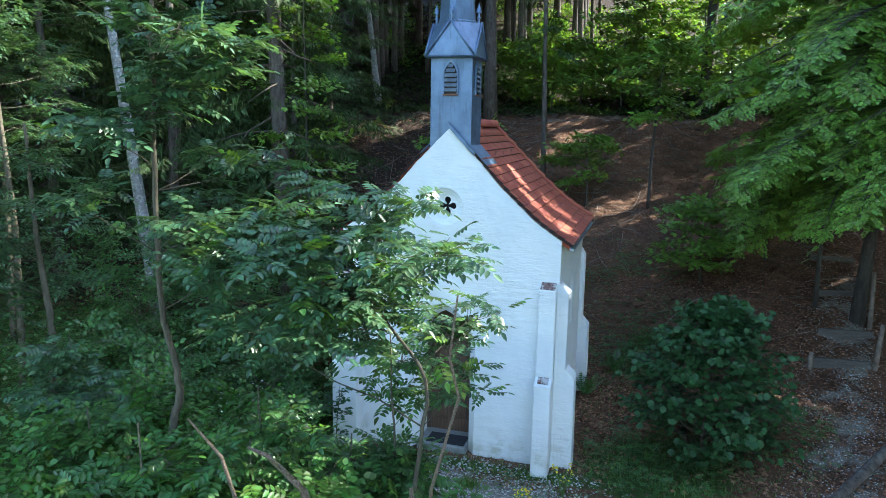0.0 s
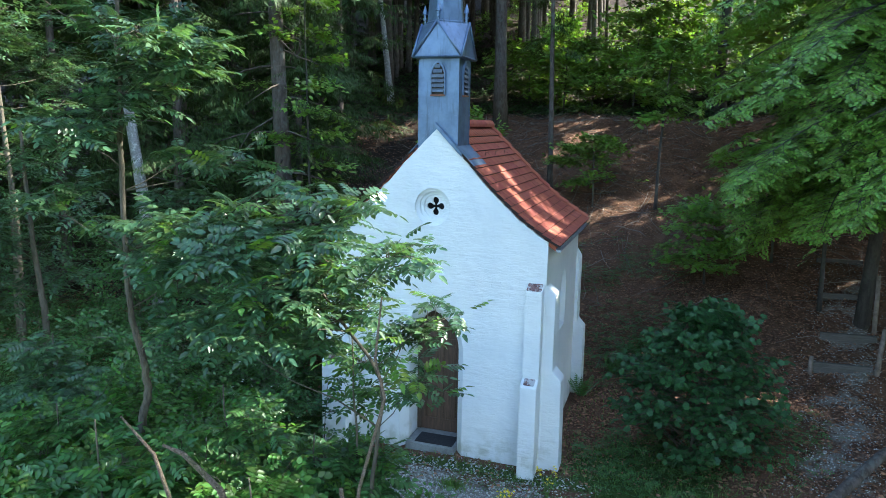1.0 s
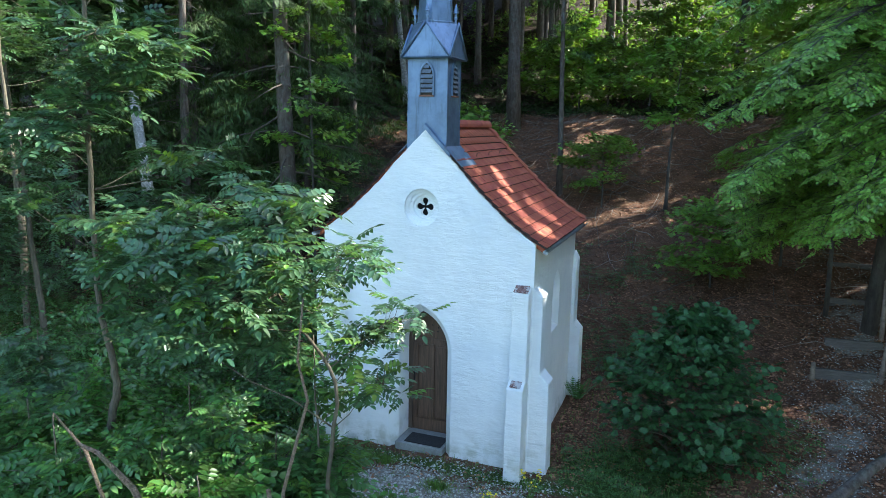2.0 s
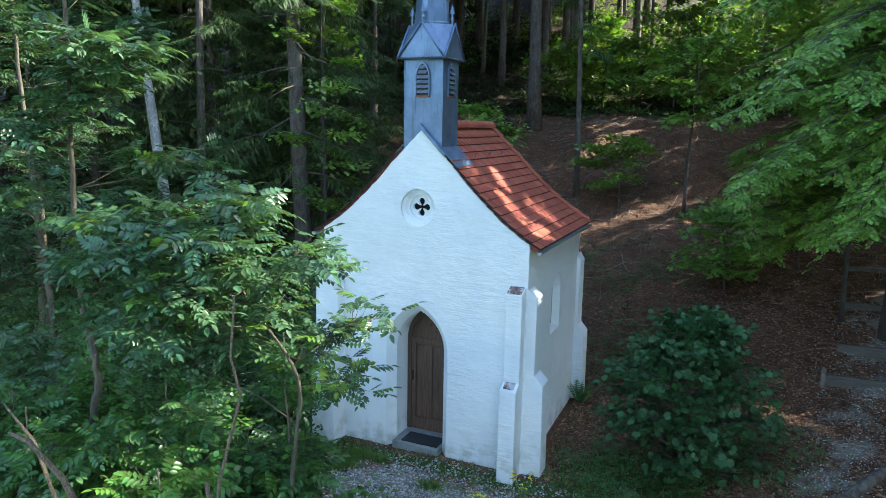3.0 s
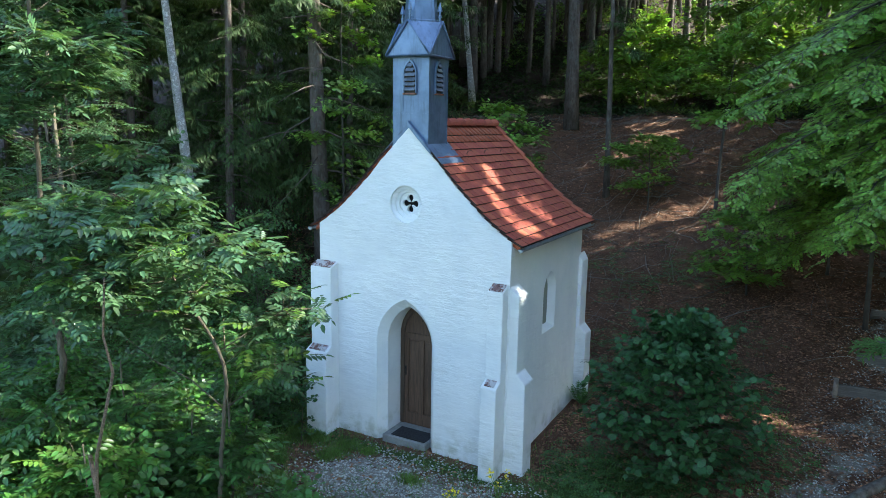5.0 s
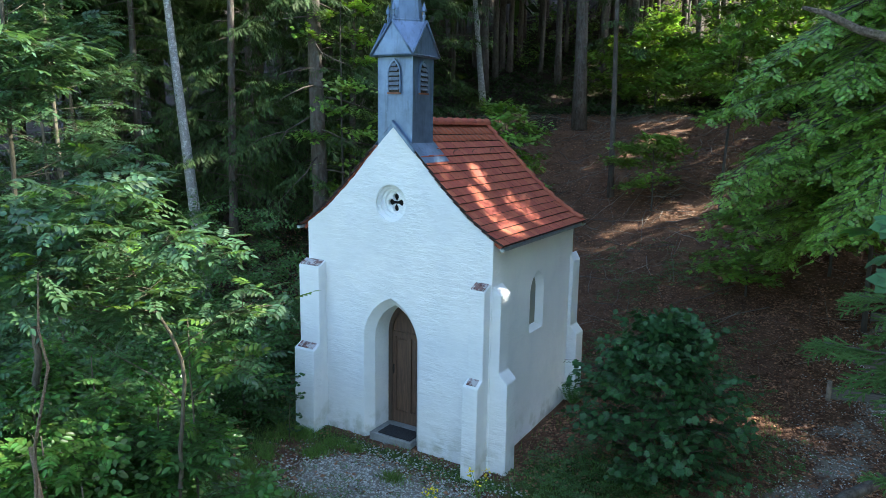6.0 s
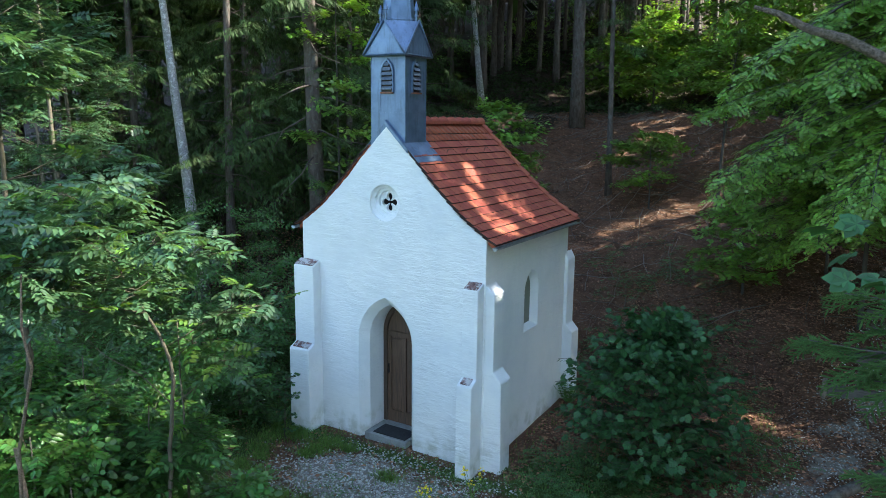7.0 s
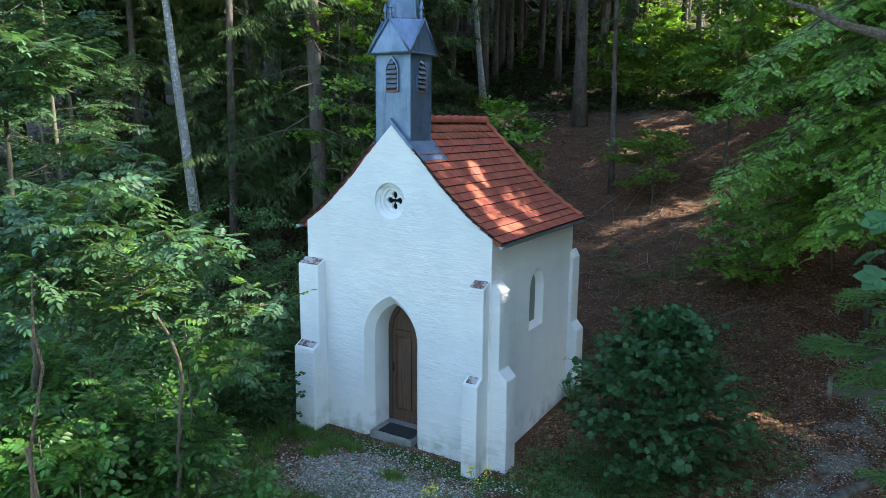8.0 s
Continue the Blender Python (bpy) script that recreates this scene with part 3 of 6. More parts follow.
def layered_beech(name, label, stem, r0, boughs, seed, aim, spread, low, high, reach, outer, group=""):
    """A beech whose boughs are flat drooping fans of leafy twigs, tier over tier."""
    q = np.random.default_rng(seed)
    S = np.array(stem, float)
    S[0, 2] = float(ground_z(S[0, 0], S[0, 1])) - 0.1
    base = S[0].copy()
    S -= base
    t = thing(name, label, "tree", group, Matrix.Translation(base))
    smooth(part("trunk", tri_mesh("trunk", *tube(S, r0 * np.linspace(1, 0.25, len(S)), 12)), M_BEECH_BARK, t))
    rods, pos, head, up = [], [], [], []
    for i in range(boughs):
        g = (i + q.random()) / boughs
        z = low + (high - low) * g - base[2]
        p0 = np.array([np.interp(z, S[:, 2], S[:, k]) for k in range(3)])
        az = aim + spread * q.uniform(-1, 1) if i % 3 else q.uniform(0, 6.28)
        L = reach * q.uniform(0.55, 1.05) * (1.0 - 0.25 * g)
        d = np.array([math.cos(az), math.sin(az), 0.0])
        side = np.array([-d[1], d[0], 0.0])
        fall = q.uniform(0.16, 0.34)
        s = np.linspace(0, 1, 9)
        pts = p0 + d * (L * s)[:, None] + side * (0.12 * L * np.sin(2.2 * s + q.uniform(0, 6)) * s)[:, None]
        pts[:, 2] += L * (0.26 * s - (0.26 + fall) * s * s)
        rods.append((pts, np.linspace(0.012 + 0.006 * L, 0.004, 9)))
        n = int(L / 0.13)
        for k in range(n):
            w = 0.25 + 0.75 * (k + q.random()) / n
            p = np.array([np.interp(w * 8, range(9), pts[:, c]) for c in range(3)])
            turn = (1 if k % 2 else -1) * q.uniform(0.65, 1.05)
            e = d * math.cos(turn) + side * math.sin(turn)
            l = (0.30 + 0.95 * (1 - w)) * q.uniform(0.6, 1.1)
            slope = -0.12 - 0.45 * w + q.normal(0, 0.08)
            rods.append((np.array([p, p + e * l * 0.5 + (0, 0, slope * l * 0.35), p + e * l + (0, 0, slope * l)]), np.array([0.006, 0.004, 0.002])))
            m = max(3, int(l / 0.085))
            for j in range(m):
                v = (j + 0.5) / m
                a = (1 if j % 2 else -1) * q.uniform(0.3, 1.4)
                h = np.array([e[0] * math.cos(a) - e[1] * math.sin(a), e[0] * math.sin(a) + e[1] * math.cos(a), slope + q.normal(0, 0.12)])
                pos.append(p + e * l * v + (0, 0, slope * l * v))
                head.append(h)
                up.append((0.7 * d[0] + q.normal(0, 0.35), 0.7 * d[1] + q.normal(0, 0.35), 1.0))
        pos.append(pts[-1])
        head.append(pts[-1] - pts[-2])
        up.append((0.35 * d[0], 0.35 * d[1], 1.0))
    rods = [(p, w) for p, w in rods if outer(p + base).all()]
    tagged(part("branchwork", tri_mesh("branchwork", *joined([tube(p, w, 4) for p, w in rods])), M_BEECH_BARK, t), kind="stuff")
    pos, head, up = np.array(pos), np.array(head), np.array(up)
    k = outer(pos + base)
    pos, head, up = pos[k], head[k], up[k]
    V, F = scatter(T_SPRAY, pos, head, up, q.uniform(0.7, 1.1, len(pos)))
    F = F[sunny(V[F].mean(1) + base, 0.04, True)]
    part("crown", tri_mesh("crown", V, F), M_BEECH, t)
    return t


# ---- the ground ----
def step01(v):
    v = np.clip(v, 0, 1)
    return v * v * (3 - 2 * v)


def ground_z(x, y):
    x, y = np.asarray(x, float), np.asarray(y, float)
    z = np.interp(y, [-900, -60, -12, -4, 0, 3.8, 6, 8, 12, 18.5, 20.5, 23, 40, 70, 150, 900],
                  [-30, -4, -0.9, -0.12, 0.0, 0.10, 0.55, 1.15, 2.7, 5.3, 6.1, 6.3, 12.5, 23, 48, 150])
    z = z + step01((x - 2.8) / 3.6) * np.interp(y, [-8, -2, 2, 5, 7, 10, 14], [-0.3, 0.05, 0.48, 0.62, 0.75, 0.4, 0.0])
    z = z + step01((-x - 2.8) / 6.0) * np.interp(y, [-8, 0, 4, 8, 14], [0.0, 0.4, 0.9, 0.6, 0.0])
    bumpy = 0.06 * np.sin(1.3 * x + 0.7 * y) * np.sin(0.9 * y - 0.5 * x + 1) + 0.03 * np.sin(3.1 * x - 2.2 * y) + 0.02 * np.sin(5.3 * y + 4.1 * x)
    calm = step01((np.maximum(np.abs(x) - 2.0, np.maximum(-2.5 - y, y - 4.2)) + 0.3) / 1.5)
    return z + bumpy * (0.15 + 0.85 * calm) * np.clip(1 + np.abs(y) / 30, 1, 4)


PATH_X = lambda y: np.interp(y, [-8, -2, 2, 4.6, 6, 9, 14, 20], [4.0, 5.8, 6.6, 7.1, 7.4, 7.9, 8.3, 8.6])


def gravel_at(x, y):
    front = step01(1.25 - np.hypot((x - 0.9) / 2.5, (y + 1.5) / 1.5)) * (y < 0.05) * (0.78 + 0.28 * np.sin(1.9 * x + 0.8 * y) * np.sin(2.4 * y - x + 0.6))
    way = step01(1.35 - np.abs(x - PATH_X(y)) / 0.85) * step01((y + 6) / 3) * step01((11 - y) / 4)
    worn = 0.44 + 0.28 * np.sin(1.7 * x + 2.3 * y) * np.sin(2.9 * y - 1.1 * x) + 0.12 * np.sin(6.1 * x - 4.3 * y)
    # Pale strip along the terrace path's edge, imitating lit ground.
    lit_crest = step01(1 - np.abs(y - 20.2 - 0.25 * np.sin(0.6 * x)) / 0.55) * step01((6.5 - x) / 2.0) * 0.5
    return np.clip(np.maximum.reduce([front, way * worn, lit_crest]), 0, 1)


def green_at(x, y):
    left = step01((-x - 1.2) / 1.2) * step01((5 - y) / 4)
    fore = np.maximum(step01((-1.8 - y) / 1.6) * step01((5.2 - x) / 1.5), step01((-4.5 - y + 0.8 * np.sin(1.3 * x) + 0.5 * np.sin(3.1 * x)) / 3.0))
    strip = step01(1 - np.abs(y + 0.35) / 0.45) * (np.abs(x) < 2.6) * 0.75
    bush = step01(1.3 - np.hypot(x - 3.6, y - 0.4) / 1.5)
    flank = step01(1 - np.hypot((x - 3.4) / 1.6, (y - 5.5) / 2.2)) * 0.8
    rest = step01((-12 - y) / 5)
    return np.clip(np.maximum.reduce([left, fore, strip, bush, flank, rest]), 0, 1)


def shaded_floor_at(x, y):
    """Dark floor under the conifers, uphill of the terrace and along the dark side of the clearing: needle litter with
    the wood's shade put into its colour.
    """
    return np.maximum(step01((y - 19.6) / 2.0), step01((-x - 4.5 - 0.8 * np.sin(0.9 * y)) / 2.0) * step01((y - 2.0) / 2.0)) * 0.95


def spread_axis(lo, hi, step, far, grow_by=1.22):
    a = list(np.arange(lo, hi + 1e-6, step))
    d = step
    while a[-1] < far:
        d *= grow_by
        a.append(a[-1] + d)
    d = step
    while a[0] > -far:
        d *= grow_by
        a.insert(0, a[0] - d)
    return np.array(a)


def build_ground():
    X, Y = np.meshgrid(spread_axis(-13, 13, 0.2, 900), spread_axis(-10, 26, 0.2, 900))
    V = np.stack([X, Y, ground_z(X, Y)], -1)
    ny, nx = X.shape
    i = (np.arange(ny - 1)[:, None] * nx + np.arange(nx - 1)[None]).ravel()
    F = np.concatenate([np.stack([i, i + 1, i + nx + 1], 1), np.stack([i, i + nx + 1, i + nx], 1)])
    me = tri_mesh("ground", V.reshape(-1, 3), F)
    # The needles layer also carries the painted shade of the wood.
    for name, fn in (("gravel", gravel_at), ("green", green_at), ("needles", shaded_floor_at)):
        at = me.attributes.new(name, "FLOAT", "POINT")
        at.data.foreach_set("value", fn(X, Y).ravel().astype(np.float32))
    g = smooth(part("ground", me, M_GROUND))
    return tagged(g, "brown leaf-covered forest floor with gravel and moss patches", "ground", kind="structure")


build_ground()

# ---- the chapel ----
chapel = thing("chapel", "whitewashed gothic chapel with red tile roof and metal bell turret", "chapel")
GX = np.array([0, 0.16, 0.32, 0.5, 0.7, 0.9, 1.2, 1.5, 1.75, 2.03])
GZ = np.array([5.63, 5.465, 5.30, 5.125, 4.915, 4.70, 4.415, 4.155, 3.985, 3.80])


def roof_z(x):
    return np.interp(np.abs(x), GX, GZ)


def hip_y(x):
    return 3.25 + 0.31 * np.abs(x) / 2.03


def pointed(cx, z0, half, spring, apex, n=10):
    """The outline of a pointed arch, as points (u, z)."""
    h = apex - spring
    rad = (half * half + h * h) / (2 * half)
    end = math.asin(min(1, h / rad))
    right = [(cx + half - rad + rad * math.cos(a), spring + rad * math.sin(a)) for a in np.linspace(0, end, n)]
    left = [(2 * cx - u, z) for u, z in right[-2::-1]]
    return [(cx + half, z0)] + right + left + [(cx - half, z0)]


def carve(ob, cutters):
    """Cuts solids out of a wall."""
    temp = []
    for bm in cutters:
        me = bpy.data.meshes.new("cut")
        bm.to_mesh(me)
        bm.free()
        c = new("cut", me)
        temp.append(c)
        mod = ob.modifiers.new("cut", "BOOLEAN")
        mod.operation, mod.solver, mod.object = "DIFFERENCE", "EXACT", c
    bpy.context.view_layer.update()
    done = bpy.data.meshes.new_from_object(ob.evaluated_get(bpy.context.evaluated_depsgraph_get()))
    ob.modifiers.clear()
    ob.data = done
    for c in temp:
        bpy.data.objects.remove(c)


DOOR_X = -0.05
R = random.Random(11)
prof = [(-1.9, -0.4)] + [(-x + R.uniform(-0.012, 0.012), roof_z(x) - 0.004) for x in np.linspace(1.9, 0, 30)] + [(x + R.uniform(-0.012, 0.012), roof_z(x) - 0.004) for x in np.linspace(0.06, 1.9, 29)] + [(1.9, -0.4)]
facade = part("front_wall", extruded(prof, lambda u, v, e: (u, 0.76 * e, v)), M_WHITE, chapel, "whitewashed brick gable wall with a pointed doorway")
portal = loft([[(u, y, z) for u, z in pointed(DOOR_X, 0.0 - 0.5, h, 1.86, a)] for y, h, a in ((-0.05, 0.625, 2.745), (0.16, 0.455, 2.53), (0.9, 0.455, 2.53))])
ROSE = (-0.05, 4.345)
ring = lambda r, y, n=40: [(ROSE[0] + r * math.cos(2 * math.pi * i / n), y, ROSE[1] + r * math.sin(2 * math.pi * i / n)) for i in range(n)]
rose_cut = loft([ring(0.315, -0.03), ring(0.31, 0.035), ring(0.255, 0.065), ring(0.25, 0.095), ring(0.205, 0.11), ring(0.195, 0.15)])


def quatrefoil(y, n=64):
    pts = []
    for i in range(n):
        a = 2 * math.pi * i / n
        best = 0.035
        for k in range(4):
            b = a - k * math.pi / 2
            b = (b + math.pi) % (2 * math.pi) - math.pi
            c, rr = 0.098, 0.058
            disc = rr * rr - (c * math.sin(b)) ** 2
            if abs(b) < math.pi / 2 and disc > 0:
                best = max(best, c * math.cos(b) + math.sqrt(disc))
        pts.append((ROSE[0] + best * math.cos(a), y, ROSE[1] + best * math.sin(a)))
    return pts


carve(facade, [portal, rose_cut, loft([quatrefoil(0.05), quatrefoil(0.9)])])
# Matt black sheet puts the dark of the room into its colour.
part("rose_pane", loft([ring(0.26, 0.205), ring(0.26, 0.215)]), M_VOID, chapel, "matt black sheet for the unlit room behind the quatrefoil")

side = part("side_wall", box(1.40, 1.9, 0.765, 3.55, -0.4, 3.80), M_WHITE, chapel, "whitewashed side wall with a lancet window")
lancet = loft([[(x, u, z) for u, z in pointed(1.83, s, h, 2.72, a)] for x, h, a, s in ((1.95, 0.357, 3.13, 1.96), (1.785, 0.20, 3.05, 2.08), (1.3, 0.20, 3.05, 2.08))])
carve(side, [lancet])
window = part("window", extruded(pointed(1.83, 2.06, 0.21, 2.72, 3.06), lambda u, v, e: (1.77 + 0.01 * e, u, v)), M_GLASS, chapel, "dark narrow lancet window pane")
part("side_wall", box(-1.9, -1.4, 0.765, 3.55, -0.4, 3.80), M_WHITE, chapel)
part("back_wall", box(-1.395, 1.395, 3.15, 3.545, -0.4, 3.9), M_WHITE, chapel)


def buttress(profile, place, caps):
    b = part("buttress", extruded(profile, place), M_WHITE, chapel, "stepped whitewashed buttress")
    md = b.modifiers.new("worn", "BEVEL")
    md.width, md.segments = 0.018, 2
    for bm in caps:
        c = part("coping", bm, M_CAP, b, "weathered red-brown brick coping")
        c.modifiers.new("worn", "BEVEL").width = 0.012


def slab(points, thick=0.03):
    """A thin slab on a quad of points, thickened upwards."""
    return loft([[(x, y, z + 0.002) for x, y, z in points], [(x, y, z + thick) for x, y, z in points]])


def front_buttress(x0, x1, low, up):
    p = [(0.02, -0.4), (0.02, 3.20), (-up, 3.10), (-up, 1.645), (-low, 1.56), (-low - 0.02, -0.4)]
    caps = [slab([(x0 + 0.02, -up + 0.005, 3.105), (x1 - 0.02, -up + 0.005, 3.105), (x1 - 0.02, -0.02, 3.18), (x0 + 0.02, -0.02, 3.18)]),
            slab([(x0 + 0.05, -low + 0.025, 1.573), (x1 - 0.05, -low + 0.025, 1.573), (x1 - 0.05, -up - 0.01, 1.64), (x0 + 0.05, -up - 0.01, 1.64)])]
    buttress(p, lambda u, v, e: (x0 + (x1 - x0) * e, u, v), caps)


def side_buttress(y0, y1, up, low, top, mid):
    p = [(1.88, -0.4), (1.88, top + 0.16), (up, top), (up, mid + 0.16), (low, mid), (low + 0.02, -0.4)]
    caps = []
    buttress(p, lambda u, v, e: (u, y0 + (y1 - y0) * e, v), caps)


front_buttress(1.60, 1.88, 0.36, 0.20)
front_buttress(-1.97, -1.50, 0.37, 0.20)
side_buttress(0.02, 0.38, 2.06, 2.21, 3.02, 1.58)
side_buttress(3.45, 3.83, 1.97, 2.11, 3.02, 1.52)

# the door in its niche
door = part("door", extruded(pointed(DOOR_X, 0.13, 0.45, 1.86, 2.52), lambda u, v, e: (u, 0.62 + 0.05 * e, v)), M_DOOR, chapel, "weathered brown oak door with panels in a pointed arch")
inner = [(u, v) for u, v in pointed(DOOR_X, 0.13, 0.375, 1.86, 2.42)]
outer = [(u, v) for u, v in pointed(DOOR_X, 0.13, 0.452, 1.86, 2.525)]
bm = bmesh.new()
rows = [[bm.verts.new((u, y, v)) for u, v in o] for y in (0.575, 0.62) for o in (outer, inner)]
for a, b in ((rows[0], rows[1]), (rows[1], rows[3]), (rows[3], rows[2]), (rows[2], rows[0])):
    for i in range(len(a) - 1):
        bm.faces.new((a[i], a[i + 1], b[i + 1], b[i]))
part("door_frame", bm, M_DOOR_DARK, door, "dark oak arched door frame")
for x0, x1, z0, z1 in ((-0.425, 0.325, 1.80, 1.90), (-0.425, 0.325, 0.13, 0.36)):
    part("rail", box(x0, x1, 0.592, 0.62, z0, z1, 0.006), M_DOOR, door)
for x in (-0.425, -0.10, 0.235):
    part("stile", box(x, x + 0.09, 0.590, 0.62, 0.36, 1.80, 0.006), M_DOOR, door)
for x in (-0.325, 0.0):
    part("panel", box(x, x + 0.225, 0.602, 0.62, 0.40, 1.76, 0.012), M_DOOR, door)
arched = part("panel", extruded(pointed(DOOR_X, 1.92, 0.31, 1.95, 2.34), lambda u, v, e: (u, 0.604 + 0.016 * e, v)), M_DOOR, door, "arched upper door panel with small holes")
for x, z in ((-0.05, 2.16), (0.05, 2.05), (0.06, 2.12)):
    part("peephole", loft([[(x + 0.014 * math.cos(a), y, z + 0.014 * math.sin(a)) for a in np.linspace(0, 6.28, 10, endpoint=False)] for y in (0.598, 0.606)]), M_IRON, door)
part("door_handle", box(-0.40, -0.375, 0.56, 0.592, 1.08, 1.26, 0.006), M_IRON, door, "dark iron handle plate")
rope = tri_mesh("pull_cord", *tube([(0.33, 0.56, 1.72), (0.335, 0.55, 1.45), (0.36, 0.54, 1.28), (0.33, 0.54, 1.24)], [0.006] * 4, 5))
part("pull_cord", rope, M_BOARD, door, "pale hanging cord")
part("threshold", box(DOOR_X - 0.452, DOOR_X + 0.452, -0.03, 0.68, -0.3, 0.125, 0.015), M_STONE, chapel, "worn grey stone doorstep")

# roof
def roof_deck():
    xs = np.concatenate([-GX[::-1], GX[1:]])
    bm = bmesh.new()
    fr = [[bm.verts.new((x, 0.06, roof_z(x) + dz)) for x in xs] for dz in (0.0, -0.07)]
    bk = [[bm.verts.new((x, hip_y(x), roof_z(x) + dz)) for x in xs] for dz in (0.0, -0.07)]
    n = len(xs)
    for i in range(n - 1):
        bm.faces.new((fr[0][i], fr[0][i + 1], bk[0][i + 1], bk[0][i]))
        bm.faces.new((fr[1][i], bk[1][i], bk[1][i + 1], fr[1][i + 1]))
        bm.faces.new((fr[0][i], fr[1][i], fr[1][i + 1], fr[0][i + 1]))
    for k in (0, n - 1):
        bm.faces.new((fr[0][k], bk[0][k], bk[1][k], fr[1][k]))
    h = n // 2
    for i in range(h):
        a, b = bk[0][i], bk[0][i + 1]
        c, d = bk[0][n - 1 - i], bk[0][n - 2 - i]
        if b is d:
            bm.faces.new((a, b, c))
        else:
            bm.faces.new((a, b, d, c))
    return bm


roof = part("roof", roof_deck(), M_TILE, chapel, "steep red clay tile roof with flared eaves")
TW, TL, TT = 0.165, 0.27, 0.034


def tile_shape(width, tag):
    """A flat clay tile: lower edge at x = 0, slightly rounded, running up along -x."""
    out = [(0.005 * math.cos(a * math.pi / 2), a * width / 2) for a in (-1, -0.5, 0, 0.5, 1)]
    ring0 = [(x, y) for x, y in out] + [(-TL, width / 2), (-TL, -width / 2)]
    bm = loft([[(x, y, 0.0) for x, y in ring0], [(x, y, TT) for x, y in ring0]])
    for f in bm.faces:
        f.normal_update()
        # Lower and side faces get the dark edge colour, seam shade included.
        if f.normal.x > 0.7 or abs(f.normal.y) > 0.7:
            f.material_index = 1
    me = bpy.data.meshes.new(tag)
    bm.to_mesh(me)
    bm.free()
    me.materials.append(M_TILE)
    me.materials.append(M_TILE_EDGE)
    return me


tile_full, tile_half = tile_shape(TW - 0.0015, "tile"), tile_shape(TW / 2 - 0.0015, "tile_half")
sx = np.linspace(0.06, 2.06, 400)
sz = np.interp(sx, np.append(GX, 2.06), np.append(GZ, 3.782))
arc = np.concatenate([[0], np.cumsum(np.hypot(np.diff(sx), np.diff(sz)))])
ROWS_OF_TILES = 16
places = []
R = random.Random(4)
for sgn in (1, -1):
    for k in range(ROWS_OF_TILES):
        s1 = arc[-1] * (k + 1) / ROWS_OF_TILES
        s0 = max(s1 - TL, 0)
        a = np.array([np.interp(s1, arc, sx), np.interp(s1, arc, sz)])
        b = np.array([np.interp(s0, arc, sx), np.interp(s0, arc, sz)]) if s1 > TL else a - TL * np.array([0.70, -0.714])
        d = (a - b) / np.linalg.norm(a - b)
        nrm = np.array([-d[1], d[0]])
        low = a + nrm * (0.036 + R.uniform(-0.002, 0.004))
        high = b + nrm * 0.004
        d = (low - high) / np.linalg.norm(low - high)
        nrm = np.array([-d[1], d[0]])
        y = -0.03
        last = float(hip_y(a[0])) - 0.03
        first = True
        while y < last:
            half = first and k % 2
            w = TW / 2 if half else TW
            first = False
            c = y + w / 2
            y += w
            j = R.uniform(-0.003, 0.003)
            lift = R.uniform(0, 0.003)
            m = Matrix(((sgn * d[0], 0, sgn * nrm[0], sgn * (low[0] + j * d[0] + lift * nrm[0])), (0, sgn, 0, c), (d[1], 0, nrm[1], low[1] + j * d[1] + lift * nrm[1]), (0, 0, 0, 1)))
            inside = abs(low[0]) < 0.62 and c < 0.70 and s1 < 0.62
            if not inside:
                places.append((sgn, half, m))
near = [p for p in places if p[0] > 0]
far_side = [p for p in places if p[0] < 0] + near[:max(0, len(near) - 300)]
near = near[max(0, len(near) - 300):]


def template_of(me):
    me.calc_loop_triangles()
    return np.array([v.co for v in me.vertices]), np.array([t.vertices for t in me.loop_triangles])


def edge_flags(me):
    return np.array([t.material_index for t in me.loop_triangles], np.int32)


tv, th = template_of(tile_full), template_of(tile_half)
ev, eh = edge_flags(tile_full), edge_flags(tile_half)
pieces, flags = [], []
for _, half, m in far_side:
    V, F = th if half else tv
    A = np.array(m)
    pieces.append((V @ A[:3, :3].T + A[:3, 3], F))
    flags.append(eh if half else ev)
far_me = tri_mesh("far_tiles", *joined(pieces))
far_me.materials.append(M_TILE)
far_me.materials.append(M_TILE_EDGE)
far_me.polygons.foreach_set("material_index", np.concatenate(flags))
tagged(part("far_tiles", far_me, None, roof), kind="stuff")


def half_pipe(length, r0, r1, tag, material, sides=8, thick=0.014):
    """A half-round cover tile along x, opening downwards."""
    rings = []
    for x, r in ((0, r0), (length, r1)):
        o = [(x, r * math.cos(a), r * math.sin(a)) for a in np.linspace(-0.1, math.pi + 0.1, sides)]
        i = [(x, (r - thick) * math.cos(a), (r - thick) * math.sin(a)) for a in np.linspace(math.pi + 0.1, -0.1, sides)]
        rings.append(o + i)
    me = bpy.data.meshes.new(tag)
    b = loft(rings)
    b.to_mesh(me)
    b.free()
    me.materials.append(material)
    return me


def along(p, q, roll_up=(0, 0, 1)):
    """A pose at p whose x runs to q."""
    p, q = Vector(p), Vector(q)
    x = (q - p).normalized()
    y = Vector(roll_up).cross(x).normalized()
    z = x.cross(y)
    m = Matrix.Identity(4)
    for i, col in enumerate((x, y, z)):
        for k in range(3):
            m[k][i] = col[k]
    m.translation = p
    return m


ridge_me = half_pipe(0.36, 0.112, 0.084, "ridge_tile", M_TILE)
for i in range(9):
    y0 = 0.62 + 0.294 * i
    ob = part("ridge_tile", ridge_me, None, roof)
    ob.matrix_world = along((0, y0 + 0.33, 5.69 + R.uniform(-0.006, 0.006)), (0, y0, 5.665))
hip_me = half_pipe(0.34, 0.095, 0.075, "hip_tile", M_TILE)
